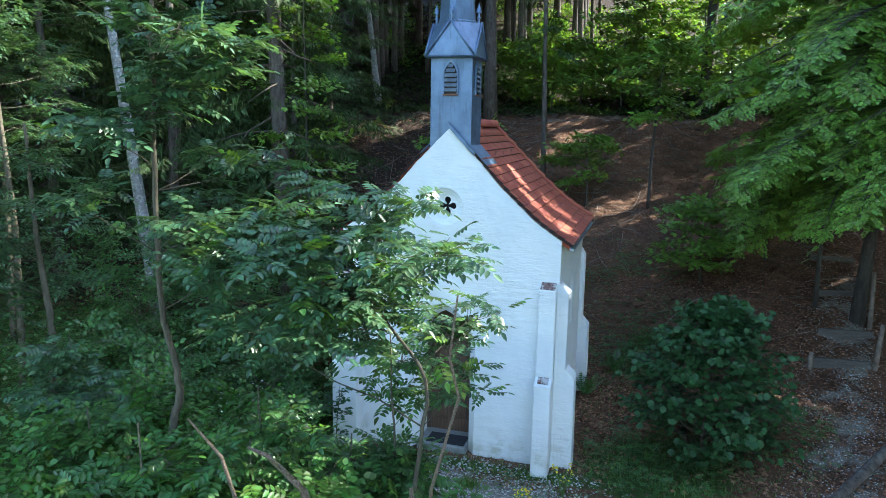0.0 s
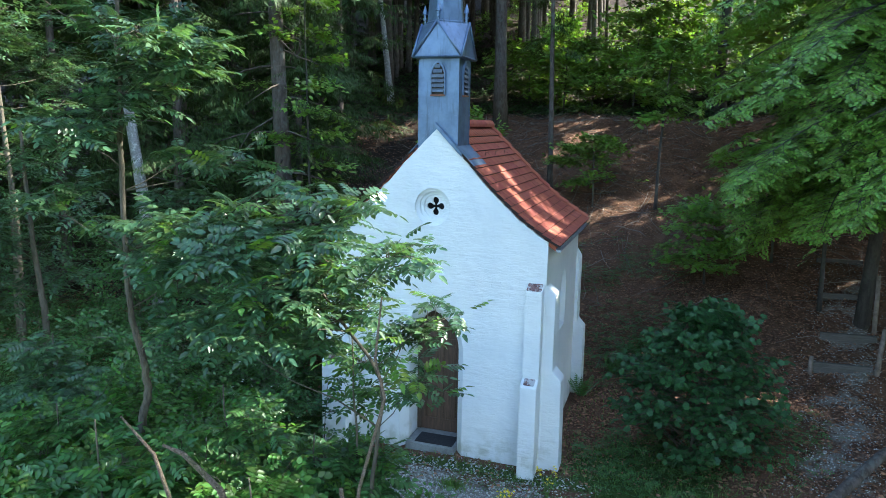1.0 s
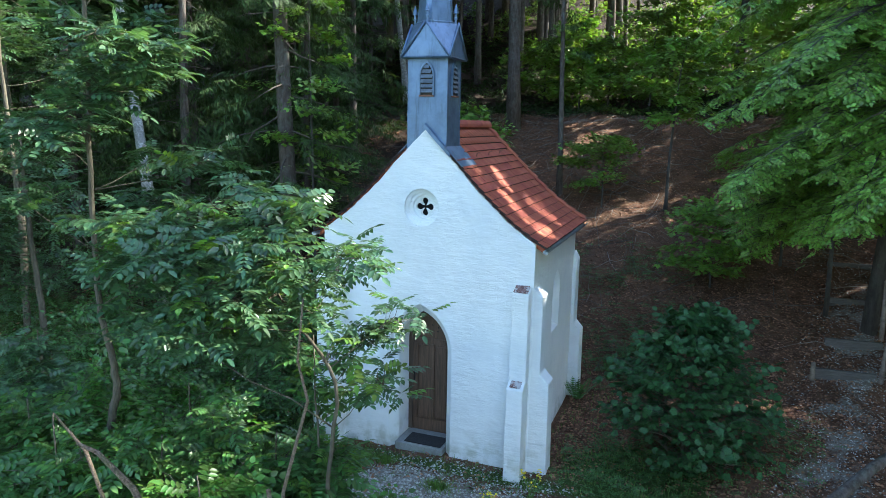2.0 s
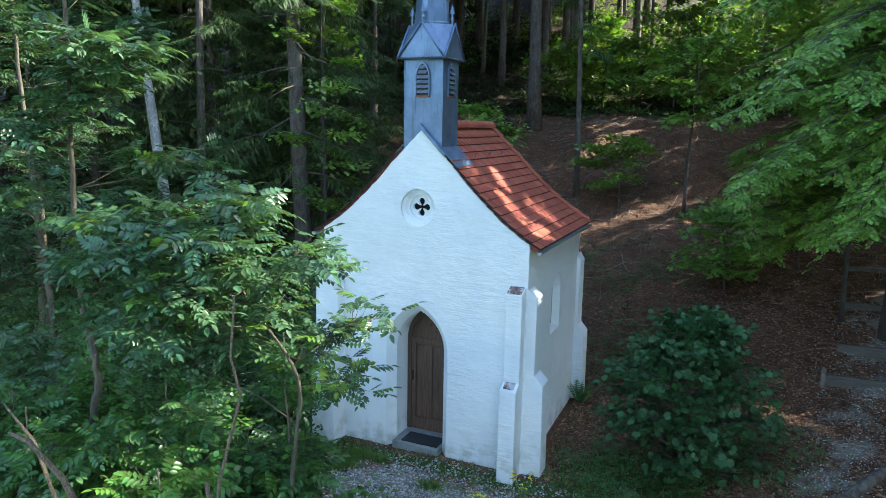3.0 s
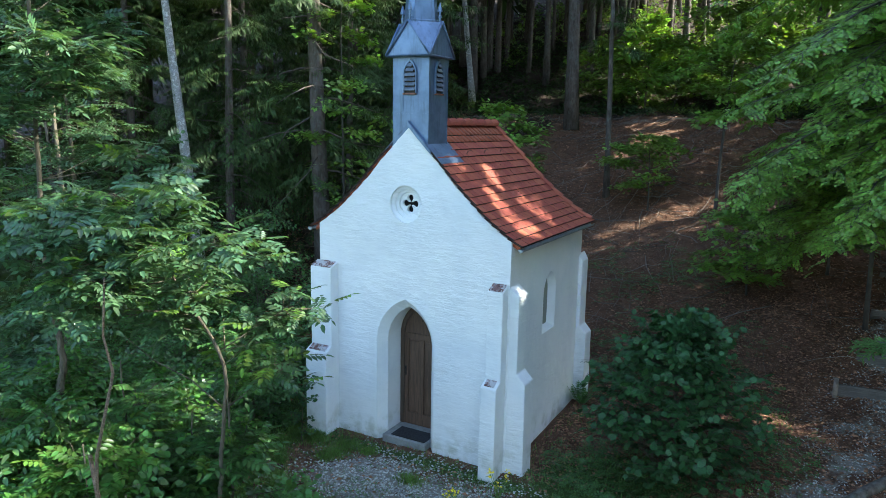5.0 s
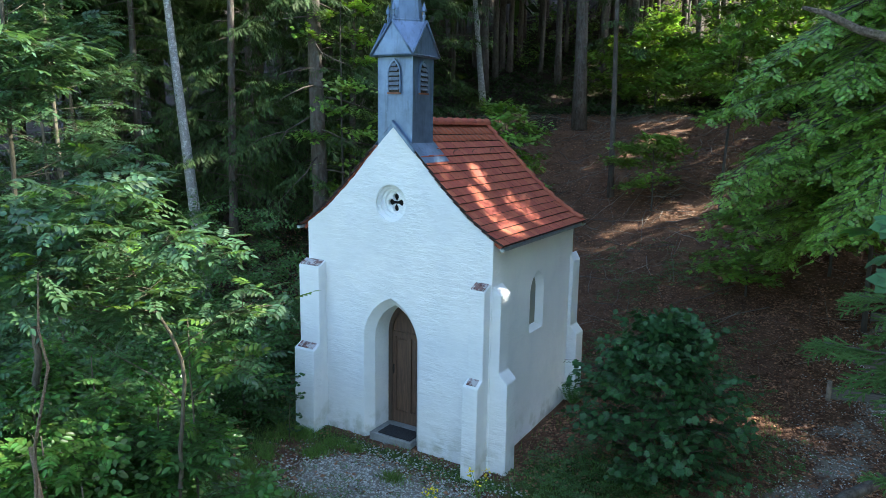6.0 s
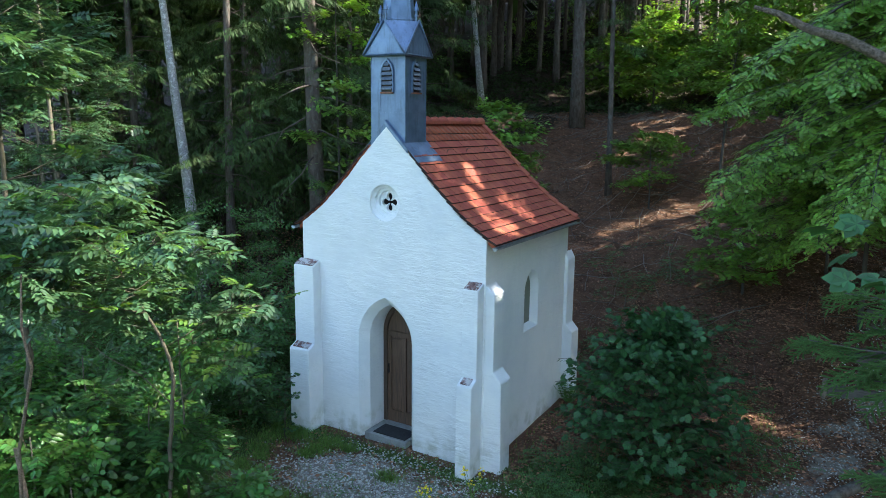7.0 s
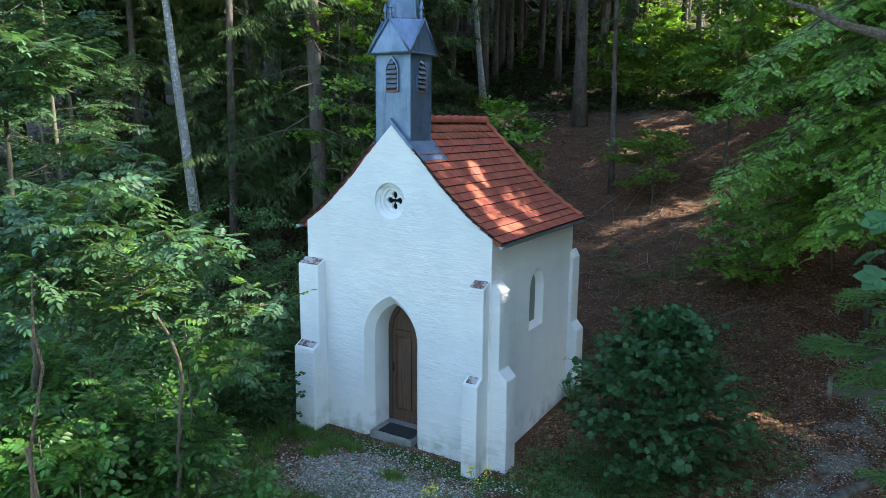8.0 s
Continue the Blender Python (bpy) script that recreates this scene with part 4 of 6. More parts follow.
for sgn in (1, -1):
    pts = [Vector((sgn * x, float(hip_y(x)) + 0.01, float(roof_z(x)) + 0.03)) for x in np.linspace(0.02, 2.04, 11)]
    for a, b in zip(pts, pts[1:]):
        ob = part("hip_tile", hip_me, None, roof)
        ob.matrix_world = along(b + Vector((0, 0, 0.014)), a, (0, 0.5, 1)) 
for sgn in (1, -1):
    g = half_pipe(3.65, 0.045, 0.045, "gutter", M_GUTTER, 10, 0.005)
    ob = part("gutter", g, None, roof, "blue-grey half-round metal gutter")
    ob.matrix_world = Matrix.Translation((sgn * 2.085, -0.05, 3.785)) @ Matrix(((0, 1, 0, 0), (1, 0, 0, 0), (0, 0, -1, 0), (0, 0, 0, 1)))
    part("gutter_end", loft([[(sgn * 2.085 + 0.047 * math.cos(a), y, 3.785 + 0.047 * math.sin(a)) for a in np.linspace(math.pi, 2 * math.pi, 9)] for y in (-0.057, -0.048)]), M_GUTTER, roof)
for y in (1.05, 1.75, 2.45):
    x = 0.52
    hook = tube([(x + 0.10, y, roof_z(x + 0.1) + 0.05), (x + 0.02, y, roof_z(x) + 0.07), (x + 0.02, y + 0.05, roof_z(x) + 0.12), (x + 0.05, y + 0.10, roof_z(x) + 0.13)], [0.012] * 4, 5)
    part("snow_hook", tri_mesh("snow_hook", *hook), M_RUST, roof, "small rusty roof hook")

# bell turret
turret = part("turret", box(-0.315, 0.36, 0.016, 0.635, 5.05, 6.76), M_ZINC, chapel, "blue-grey sheet metal bell turret with louvred openings")
TC = Vector((0.022, 0.312, 0))
part("seam", loft([[(x, y, z) for x, y in ((-0.327, 0.004), (0.372, 0.004), (0.372, 0.647), (-0.327, 0.647))] for z in (5.845, 5.862)]), M_ZINC, turret)
for x in (-0.315, 0.36):
    for y in (0.016, 0.635):
        part("corner_seam", box(x - 0.008, x + 0.008, y - 0.008, y + 0.008, 5.1, 6.75), M_ZINC, turret)
part("standing_seam", box(-0.135, -0.125, 0.006, 0.018, 5.87, 6.20), M_ZINC, turret)


def louvre(m):
    """A pointed louvred opening on a turret face, built in the plane y = 0 and laid by m."""
    o = part("louvre", extruded(pointed(0, -0.03, 0.118, 0.27, 0.49), lambda u, v, e: (u, -0.004 - 0.004 * e, v)), M_IRON, turret, "dark pointed louvre opening")
    rim = [pointed(0, -0.03, h, 0.27, a) for h, a in ((0.130, 0.515), (0.108, 0.478))]
    b = bmesh.new()
    r0 = [[b.verts.new((u, y, v)) for u, v in rr] for y in (-0.035, -0.004) for rr in rim]
    for p, q in ((r0[0], r0[1]), (r0[1], r0[3]), (r0[3], r0[2]), (r0[2], r0[0])):
        for i in range(len(p) - 1):
            b.faces.new((p[i], p[i + 1], q[i + 1], q[i]))
    bits = [part("rim", b, M_ZINC, o)]
    for k in range(6):
        z = 0.01 + 0.076 * k
        h = 0.102 if z < 0.27 else 0.102 * max(0.25, 1 - (z - 0.25) / 0.25)
        b = loft([[(x, -0.008, z + 0.055), (x, -0.014, z + 0.062), (x, -0.060, z + 0.008), (x, -0.052, z)] for x in (-h, h)])
        bits.append(part("slat", b, M_DARK, o))
    bits.append(part("sill", box(-0.122, 0.122, -0.05, -0.004, -0.05, -0.025), M_RUST, o, "rusty red sill"))
    o.matrix_world = m


louvre(Matrix.Translation((0.012, 0.016, 6.20)))
louvre(Matrix.Translation((0.36, 0.312, 6.20)) @ pose(0, 0, 0, 0, 0, 90))
louvre(Matrix.Translation((0.022, 0.635, 6.20)) @ pose(0, 0, 0, 0, 0, 180))
louvre(Matrix.Translation((-0.315, 0.312, 6.20)) @ pose(0, 0, 0, 0, 0, -90))
# four gablets with the spire on them
H, A, EZ, AZ = 0.405, 0.345, 6.765, 7.30
bm = bmesh.new()
cs = [bm.verts.new((TC.x + sx_ * H, TC.y + sy_ * H, EZ)) for sx_, sy_ in ((-1, -1), (1, -1), (1, 1), (-1, 1))]
ap = [bm.verts.new((TC.x + ux * (H - 0.01), TC.y + uy * (H - 0.01), AZ)) for ux, uy in ((0, -1), (1, 0), (0, 1), (-1, 0))]
for i in range(4):
    bm.faces.new((cs[i], cs[(i + 1) % 4], ap[i]))
    bm.faces.new((ap[i], cs[(i + 1) % 4], ap[(i + 1) % 4]))
bm.faces.new(ap)
bm.faces.new(cs[::-1])
helm = part("gablet_roof", bm, M_ZINC, turret, "folded sheet metal roof of four gablets")
part("eaves_edge", loft([[(TC.x + a * h, TC.y + b * h, z) for a, b in ((-1, -1), (1, -1), (1, 1), (-1, 1))] for h, z in ((0.41, 6.745), (0.425, 6.765), (0.41, 6.778))]), M_ZINC, turret)
for i, (ux, uy) in enumerate(((0, -1), (1, 0), (0, 1), (-1, 0))):
    for s in (1, -1):
        a = (TC.x + ux * (H + 0.012) + uy * s * H, TC.y + uy * (H + 0.012) + ux * s * H, EZ + 0.005)
        b = (TC.x + ux * (H + 0.004), TC.y + uy * (H + 0.004), AZ + 0.012)
        part("verge", tri_mesh("verge", *tube([a, b], [0.022, 0.022], 4)), M_ZINC, helm)
    px, py = TC.x + ux * (H - 0.05), TC.y + uy * (H - 0.05)
    prof_f = [(0.022, AZ - 0.03), (0.022, AZ + 0.07), (0.034, AZ + 0.075), (0.034, AZ + 0.10), (0.020, AZ + 0.105), (0.020, AZ + 0.16), (0.046, AZ + 0.165), (0.040, AZ + 0.20), (0.004, AZ + 0.31)]
    part("finial", loft([[(px + r * math.cos(t), py + r * math.sin(t), z) for t in np.linspace(0, 2 * math.pi, 8, endpoint=False)] for r, z in prof_f]), M_ZINC, helm, "pointed sheet metal finial")
sp = lambda s, z: [(TC.x + s * (a * 0.30 + b * 0.055), TC.y + s * (b2 * 0.30 + a2 * 0.055), z) for a, b, b2, a2 in ((0, -1, -1, 0), (0, 1, -1, 0), (1, 0, 0, -1), (1, 0, 0, 1), (0, 1, 1, 0), (0, -1, 1, 0), (-1, 0, 0, 1), (-1, 0, 0, -1))]
part("spire", loft([sp(1.0, 7.27), sp(0.97, 7.38), sp(0.03, 10.5)]), M_ZINC, turret, "slender blue-grey spire")
part("collar", loft([sp(1.05, 7.30), sp(1.06, 7.325), sp(1.0, 7.34)]), M_ZINC, turret)
# lead flashing round the turret's foot
for sgn in (1, -1):
    pts = np.array([0.0, 0.2, 0.4, 0.55, 0.66])
    rows_ = []
    for dz in (0.086, 0.098):
        rows_.append([(sgn * x, -0.05 if sgn > 0 else 0.01, float(roof_z(x)) + dz) for x in pts] + [(sgn * x, 0.72, float(roof_z(x)) + dz) for x in pts[::-1]])
    part("flashing", loft(rows_), M_ZINC, turret, "blue-grey metal apron on the tiles")
    if sgn > 0:
        part("verge_flashing", loft([[(sgn * x, y, float(roof_z(x)) + dz) for x, dz in ((0.0, 0.085), (0.2, 0.085), (0.45, 0.082), (0.45, 0.02), (0.2, 0.02), (0.0, 0.02))] for y in (-0.06, -0.032)]), M_ZINC, turret)

for i, (half, m) in enumerate((h, m) for _, h, m in near):
    ob = part("tile", tile_half if half else tile_full, None, roof)
    ob.matrix_world = m

mat_bm = box(-0.345, 0.355, 0.02, 0.40, 0.127, 0.147, 0.006)
tagged(part("door_mat", mat_bm, M_MAT), "black rectangular coir mat on the stone doorstep", "door mat")


# ---- trees and plants ----
def on_ground(x, y, turn=0.0, sink=0.06, size=1.0):
    return Matrix.Translation((x, y, float(ground_z(x, y)) - sink)) @ pose(0, 0, 0, 0, 0, turn) @ Matrix.Diagonal((size, size, size, 1))


# gaps in the canopy through which the sun reaches the roof and the slope
SUN_SPOTS = [((0.80, 1.36, 4.80), 0.15), ((0.95, 1.22, 4.65), 0.16), ((1.10, 0.76, 4.52), 0.11), ((1.33, 0.72, 4.32), 0.15), ((1.60, 0.68, 4.10), 0.19), ((1.80, 0.62, 3.97), 0.16), ((2.03, 0.2, 3.03), 0.075),
             ((0.2, 11.6, 2.6), 0.3), ((-0.3, 10.6, 2.2), 0.3), ((1.6, 11.9, 2.7), 0.25), ((0.6, 12.3, 2.9), 0.2), ((2.4, 13.6, 3.4), 0.25), ((3.4, 9.5, 2.0), 0.2)]

SUN_SPOTS += [((0.45, 11.5, 2.6), 0.38), ((-0.1, 11.0, 2.3), 0.3), ((1.3, 11.5, 2.6), 0.3)]
SLOPE = len(SUN_SPOTS)
rs = random.Random(23)
for n, (x0, x1), (y0, y1), (z0, z1), (r0, r1) in ((12, (-3.0, 2.2), (-8, -4), (2.2, 5.2), (0.05, 0.2)), (20, (-13, -5), (-3, 4), (3, 9), (0.2, 0.5)), (5, (-1.8, 1.2), (-7.5, -5), (1.4, 3.2), (0.06, 0.16)), (40, (4.8, 9), (0.5, 7), (3.0, 8.5), (0.15, 0.5)), (40, (6.5, 9.5), (-1, 6.5), (2.8, 6.2), (0.08, 0.3)), (12, (-4, 5), (8, 20), (1.5, 6), (0.0, 0.2)), (8, (-3, 1), (-4, 0), (0.3, 1.5), (0.15, 0.35))):
    SUN_SPOTS += [((rs.uniform(x0, x1), rs.uniform(y0, y1), rs.uniform(z0, z1)), rs.uniform(r0, r1)) for _ in range(n)]


def past_bush(p):
    """Whether the sun's ray through p strikes the sycamore bush."""
    d = Vector(p) - Vector((4.25, 0.95, 1.3))
    return (d - d.dot(TO_SUN) * TO_SUN).length < 1.9


def past_chapel(p):
    """Whether the sun's ray through p goes on to the chapel's flank or the bush."""
    k = (p[0] - 1.9) / TO_SUN.x
    y, z = p[1] - k * TO_SUN.y, p[2] - k * TO_SUN.z
    return (k > 0 and -1.5 < y < 4.5 and -0.5 < z < 5.5) or past_bush(p)


SUN_SPOTS = SUN_SPOTS[:SLOPE] + [s for s in SUN_SPOTS[SLOPE:] if not past_chapel(s[0])]
upper = [((rs.uniform(5.8, 9.5), rs.uniform(1.0, 6.5), rs.uniform(4.6, 9.5)), rs.uniform(0.2, 0.5)) for _ in range(110)]
upper += [((rs.uniform(-0.2, 1.9), rs.uniform(-6.6, -4.7), rs.uniform(3.9, 5.3)), rs.uniform(0.1, 0.25)) for _ in range(6)]
upper += [((rs.uniform(-2.4, -0.2), rs.uniform(-6.2, -4.4), rs.uniform(4.6, 7.8)), rs.uniform(0.1, 0.25)) for _ in range(4)]
upper += [((rs.uniform(1.0, 8.0), rs.uniform(20.5, 24.0), rs.uniform(7.5, 11.0)), rs.uniform(0.2, 0.45)) for _ in range(8)]
SUN_SPOTS += [s for s in upper if not past_bush(s[0]) and not -1.0 < s[0][1] - (s[0][0] - 2.0) / TO_SUN.x * TO_SUN.y < 1.3]


def sunny(W, margin=0.2, roof=False):
    """Which of the places stand in no beam of sun."""
    k = np.ones(len(W), bool)
    s = np.array(TO_SUN)
    for p, r in SUN_SPOTS[:7] if roof else SUN_SPOTS[7:]:
        d = W - np.array(p)
        t = d @ s
        off = np.linalg.norm(d - t[:, None] * s, axis=1)
        k &= ~((off < r + margin) & (t > 0.4))
    return k


# the tall trees whose trunks show on the slope
SPRUCE = dict(limb=0.16, bark_m=M_SPRUCE_BARK, leaf_m=M_NEEDLE, group="conifers on the slope")
def spruce(x, y, seed, h, r, lean=(0, 0), start=0.35, reach=2.6, limbs=70, label="tall spruce with grey-brown bark and dark drooping needles", size=1.0, close=False):
    kind = dict(SPRUCE, template=T_SPRUCE if close else T_SPRUCE_FAR)
    size, twigs, tips = (size * 1.3, 5, 3) if close else (size * 2.2, 3, 3)
    return tree("spruce", label, on_ground(x, y), seed, leaf_size=size, height=h, radius=r, lean=lean, start=start, limbs=limbs, reach=reach, rise=0.05, droop=0.55, twigs=twigs, tips=tips, shape="cone", wobble=0.02, tilt=0.35, keep=sunny, fine=False, **kind)


spruce(-5.82, 5.0, 21, 22, 0.25, (-0.035, 0), 0.16, 2.2, 80, "thick spruce trunk with leafy twigs along the bark", close=True)
spruce(-9.2, 4.8, 22, 19, 0.14, (0.03, 0), 0.10, 2.0, 80, "slim lichen-spotted spruce with bare dead twigs", close=True)
spruce(-3.75, 19.0, 23, 26, 0.28, (-0.02, 0), 0.42, 3.0)
spruce(-0.5, 13.5, 25, 16, 0.10, (-0.02, 0), 0.30, 0.8, 26, "thin bare young spruce on the slope", size=0.7, close=True)
spruce(-7.4, 8.2, 26, 15, 0.13, (0.01, 0.01), 0.08, 2.4, 90, "dense dark spruce with needles to the ground", close=True)
spruce(-10.8, 7.2, 27, 17, 0.16, (0, 0), 0.08, 2.6, 90, "dense dark spruce with needles to the ground", close=True)
spruce(-12.8, 4.4, 28, 16, 0.15, (0, 0), 0.08, 2.5, 90, "dense dark spruce with needles to the ground", close=True)
birch = dict(face=0.6, bark_m=M_BIRCH_BARK, leaf_m=M_BEECH, template=T_SPRAY_FAR, leaf_size=1.0, start=0.55, limbs=26, reach=2.2, rise=0.6, droop=0.3, twigs=5, tips=4, wobble=0.025, group="birches")
tree("birch", "leaning birch with pale grey spotted bark", on_ground(-8.33, 3.0), 31, height=15, radius=0.17, lean=(-0.128, 0.0), **birch)
tree("birch", "slightly curved birch with pale bark uphill", on_ground(-11.0, 24.0), 32, height=18, radius=0.17, lean=(-0.12, 0.0), **birch)

# the wood on the hill behind
far_kind = [tree("spruce", "tall spruce in the dark wood uphill", on_ground(-6.5, 27.0), 41 + i, M_SPRUCE_BARK, M_NEEDLE, T_SPRUCE_FAR, 6.5, "wood uphill", limb=0.16, twig_sides=3, fine=False, height=h, radius=r, start=s, limbs=38, reach=3.1, rise=0.0, droop=0.5, twigs=3, tips=2, shape="cone", wobble=0.02, tilt=0.3)
            for i, (h, r, s) in enumerate(((26, 0.20, 0.42), (23, 0.14, 0.40), (28, 0.24, 0.48)))]
R = random.Random(8)
spots = []
tries = 0
while len(spots) < 100 and tries < 6000:
    tries += 1
    y = 21.5 + 36 * R.random() ** 1.2
    x = R.uniform(-26 - 0.6 * (y - 20), 8 + 0.5 * (y - 20))
    if (x > 3.0 and y < 36) or (-10 < x < 5 and y < 27) or (x > -1.5 and y > 32):
        continue
    if all(math.hypot(x - a, y - b) > 1.3 for a, b in spots) and math.hypot(x + 3.75, y - 19) > 2 and math.hypot(x + 2, y - 20.3) > 2 and math.hypot(x + 11, y - 24) > 1.5:
        spots.append((x, y))
for i in range(40):
    x, y = R.uniform(-36, -10), R.uniform(-6, 21)
    if y < 0.9 * (-x) and (y > 5 or x < -17) and all(math.hypot(x - a, y - b) > 1.9 for a, b in spots):
        spots.append((x, y))
thin = [(R.uniform(-15, -1), R.uniform(27.5, 44)) for _ in range(36)]
spots += [(x, y) for k, (x, y) in enumerate(thin) if all(math.hypot(x - a, y - b) > 0.9 for a, b in spots + thin[:k]) and not (x > 2 and y < 33)]
for i, (x, y) in enumerate(spots):
    m = on_ground(x, y, R.uniform(0, 360), 0.2, R.uniform(0.8, 1.12))
    if i < 3:
        far_kind[i].matrix_world = m
    else:
        copy_thing(far_kind[i % 3], Matrix.Translation(m.translation) @ pose(0, 0, 0, R.uniform(-1.5, 1.5), R.uniform(-1.5, 1.5), R.uniform(0, 360)))

dense = [tree("spruce", "dense dark spruce with drooping boughs in the wood", on_ground(0, 0), 240 + i, M_SPRUCE_BARK, M_NEEDLE, T_SPRUCE_MID, 1.7, "dark spruces beside the slope", limb=0.16, twig_sides=3, fine=False, height=h, radius=0.16, start=0.05, limbs=76, reach=2.3, rise=0.02, droop=0.55, twigs=4, tips=2, shape="cone", wobble=0.02, tilt=0.35)
         for i, h in enumerate((14, 17))]
for i, (x, y) in enumerate(((-9.5, 11.5), (-12.2, 13.0), (-15.2, 10.6), (-14.8, 15.5), (-17.8, 7.4), (-10.2, 16.5), (-18.5, 12.8), (-12.6, 19.2), (-17.4, 18.6), (-21.5, 15.8), (-21.2, 9.4), (-16.0, 3.6))):
    m = on_ground(x, y, 70 * i, 0.1, 0.9 + 0.25 * ((i * 0.37) % 1))
    if i < 2:
        dense[i].matrix_world = m
    else:
        copy_thing(dense[i % 2], m)

# the broad-leaved trees above the path
beech = dict(bark_m=M_BEECH_BARK, leaf_m=M_BEECH, keep=sunny, rise=0.12, shape="column", wobble=0.05, group="beeches by the path")
off_slope = lambda W: (W[:, 0] > 4.9 - 0.40 * np.clip(W[:, 2] - 4.0, 0, 9)) & (W[:, 2] > 2.75 + 1.2 * np.clip(W[:, 0] - 5.5, 0, 1))
layered_beech("beech", "spreading beech with layered bright green boughs", [(7.9, 6.5, 0), (7.95, 6.4, 3.5), (8.1, 6.1, 7.0), (8.3, 6.0, 11.0)], 0.17, 100, 51, radians(240), radians(75), 4.0, 10.5, 5.9, off_slope, group="beeches by the path")
layered_beech("beech", "second layered beech beside the path", [(9.9, 3.6, 0), (9.8, 3.5, 3.5), (9.7, 3.4, 7.0), (9.8, 3.4, 11.0)], 0.14, 50, 251, radians(205), radians(80), 4.8, 10.0, 4.0, lambda W: off_slope(W) & (W[:, 2] > 4.3), group="beeches by the path")
# Added in the gap to keep sun off the side wall.
layered_beech("beech", "young beech with flat leafy twigs under the spreading one", [(7.1, 6.9, 0), (7.05, 6.8, 3.0), (7.0, 6.7, 5.5), (7.0, 6.6, 8.6)], 0.06, 90, 252, radians(240), radians(180), 3.2, 8.6, 1.9, off_slope, group="beeches by the path")
# Two more beeches added only to keep sun off the side wall.
tree("beech", "leafy beech added behind the spreading one to block sun", on_ground(11.9, 8.1), 151, template=T_CLUMP_FAR, leaf_size=1.4, height=14, radius=0.2, limb=0.15, start=0.2, limbs=76, reach=3.8, twigs=8, tips=9, tilt=0.5, face=0.9, droop=0.22, fine=False, **beech)
tree("beech", "tall beech added out of view to block sun", on_ground(14.3, 7.0), 152, template=T_CLUMP_FAR, leaf_size=1.6, height=17, radius=0.22, limb=0.2, start=0.4, limbs=64, reach=3.8, twigs=8, tips=8, tilt=0.5, fine=False, face=0.9, droop=0.22, **beech)
# Tall crowns, mostly out of view, added to block the sun.
for k, (x, y, h, start, reach, words) in enumerate((
        (12.5, 9.0, 20, 0.18, 5.5, "tall beech added beside the path to block sun"), (8.0, 14.5, 19, 0.16, 4.8, "tall beech added beside the path to block sun"),
        (17.0, 7.0, 22, 0.15, 6.0, "tall beech added beside the path to block sun"), (13.5, 17.0, 21, 0.2, 5.5, "tall beech added high on the slope as canopy"),
        (5.2, 23.0, 16, 0.42, 4.2, "tall beech added high on the slope as canopy"), (21.5, 10.5, 23, 0.2, 6.0, "tall beech added high on the slope as canopy"),
        (10.5, 24.0, 22, 0.2, 5.5, "tall beech added high on the slope as canopy"), (14.3, 11.8, 21, 0.3, 5.2, "tall beech added beside the path to block sun"), (18.0, 23.0, 23, 0.2, 6.0, "tall beech added high on the slope as canopy"))):
    tree("beech", words, on_ground(x, y), 52 + k, template=T_CLUMP_FAR, leaf_size=1.9, height=h, radius=0.3, limb=0.25, start=start, limbs=58 if k == 0 else 42, reach=reach, twigs=8, tips=7, tilt=0.35, face=0.9, droop=0.22, fine=False, **beech)
low = dict(face=0.8, keep=sunny, bark_m=M_BEECH_BARK, leaf_m=M_BEECH, template=T_CLUMP_FAR, rise=0.25, droop=0.2, shape="round", wobble=0.03, twigs=5, tips=4, group="saplings on the slope")
tree("beech_sapling", "low green beech sapling on the brown slope", on_ground(1.1, 12.7), 61, leaf_size=0.8, height=2.5, radius=0.03, start=0.25, limbs=24, reach=1.3, **low)
tree("beech_sapling", "low green beech sapling on the brown slope", on_ground(4.6, 8.4), 62, leaf_size=0.8, height=2.2, radius=0.03, start=0.2, limbs=22, reach=1.2, **low)
tree("beech_sapling", "slim twin-stemmed sapling on the slope", on_ground(3.1, 13.0), 63, leaf_size=0.9, height=5.5, radius=0.06, start=0.55, limbs=22, reach=1.3, **low)
tree("beech_sapling", "low green beech sapling on the brown slope", on_ground(6.3, 9.5), 64, leaf_size=0.9, height=3.2, radius=0.04, start=0.2, limbs=26, reach=1.6, **low)

tree("beech_sapling", "leafy young beech hugging the thick spruce trunk", on_ground(-5.3, 5.2), 65, leaf_size=0.8, height=9.0, radius=0.05, start=0.3, limbs=26, reach=1.2, **low)
tree("beech_sapling", "leafy young beech beside the turret", on_ground(-2.6, 9.5), 67, leaf_size=0.9, height=4.6, radius=0.05, start=0.2, limbs=26, reach=1.2, **low)
R = random.Random(66)
for k in range(13):
    x, y = R.uniform(-4.5, 9), R.uniform(21.5, 27)
    tree("beech_sapling", "young beech on the bank above the slope", on_ground(x, y), 160 + k, leaf_size=1.3, height=R.uniform(2.5, 5.5), radius=0.05, start=0.12, limbs=18, reach=1.8, fine=False, **low)

# unseen beeches that close the clearing, added to block sky light
wood_side = tree("beech", "broad beech added out of view to block sky light", on_ground(15.0, -2.5), 190, template=T_CLUMP_FAR, leaf_size=2.4, height=17, radius=0.28, limb=0.25, start=0.1, limbs=34, reach=4.5, twigs=6, tips=5, tilt=0.5, fine=False, face=0.9, bark_m=M_BEECH_BARK, leaf_m=M_BEECH, rise=0.15, droop=0.2, shape="column", group="beeches round the clearing")
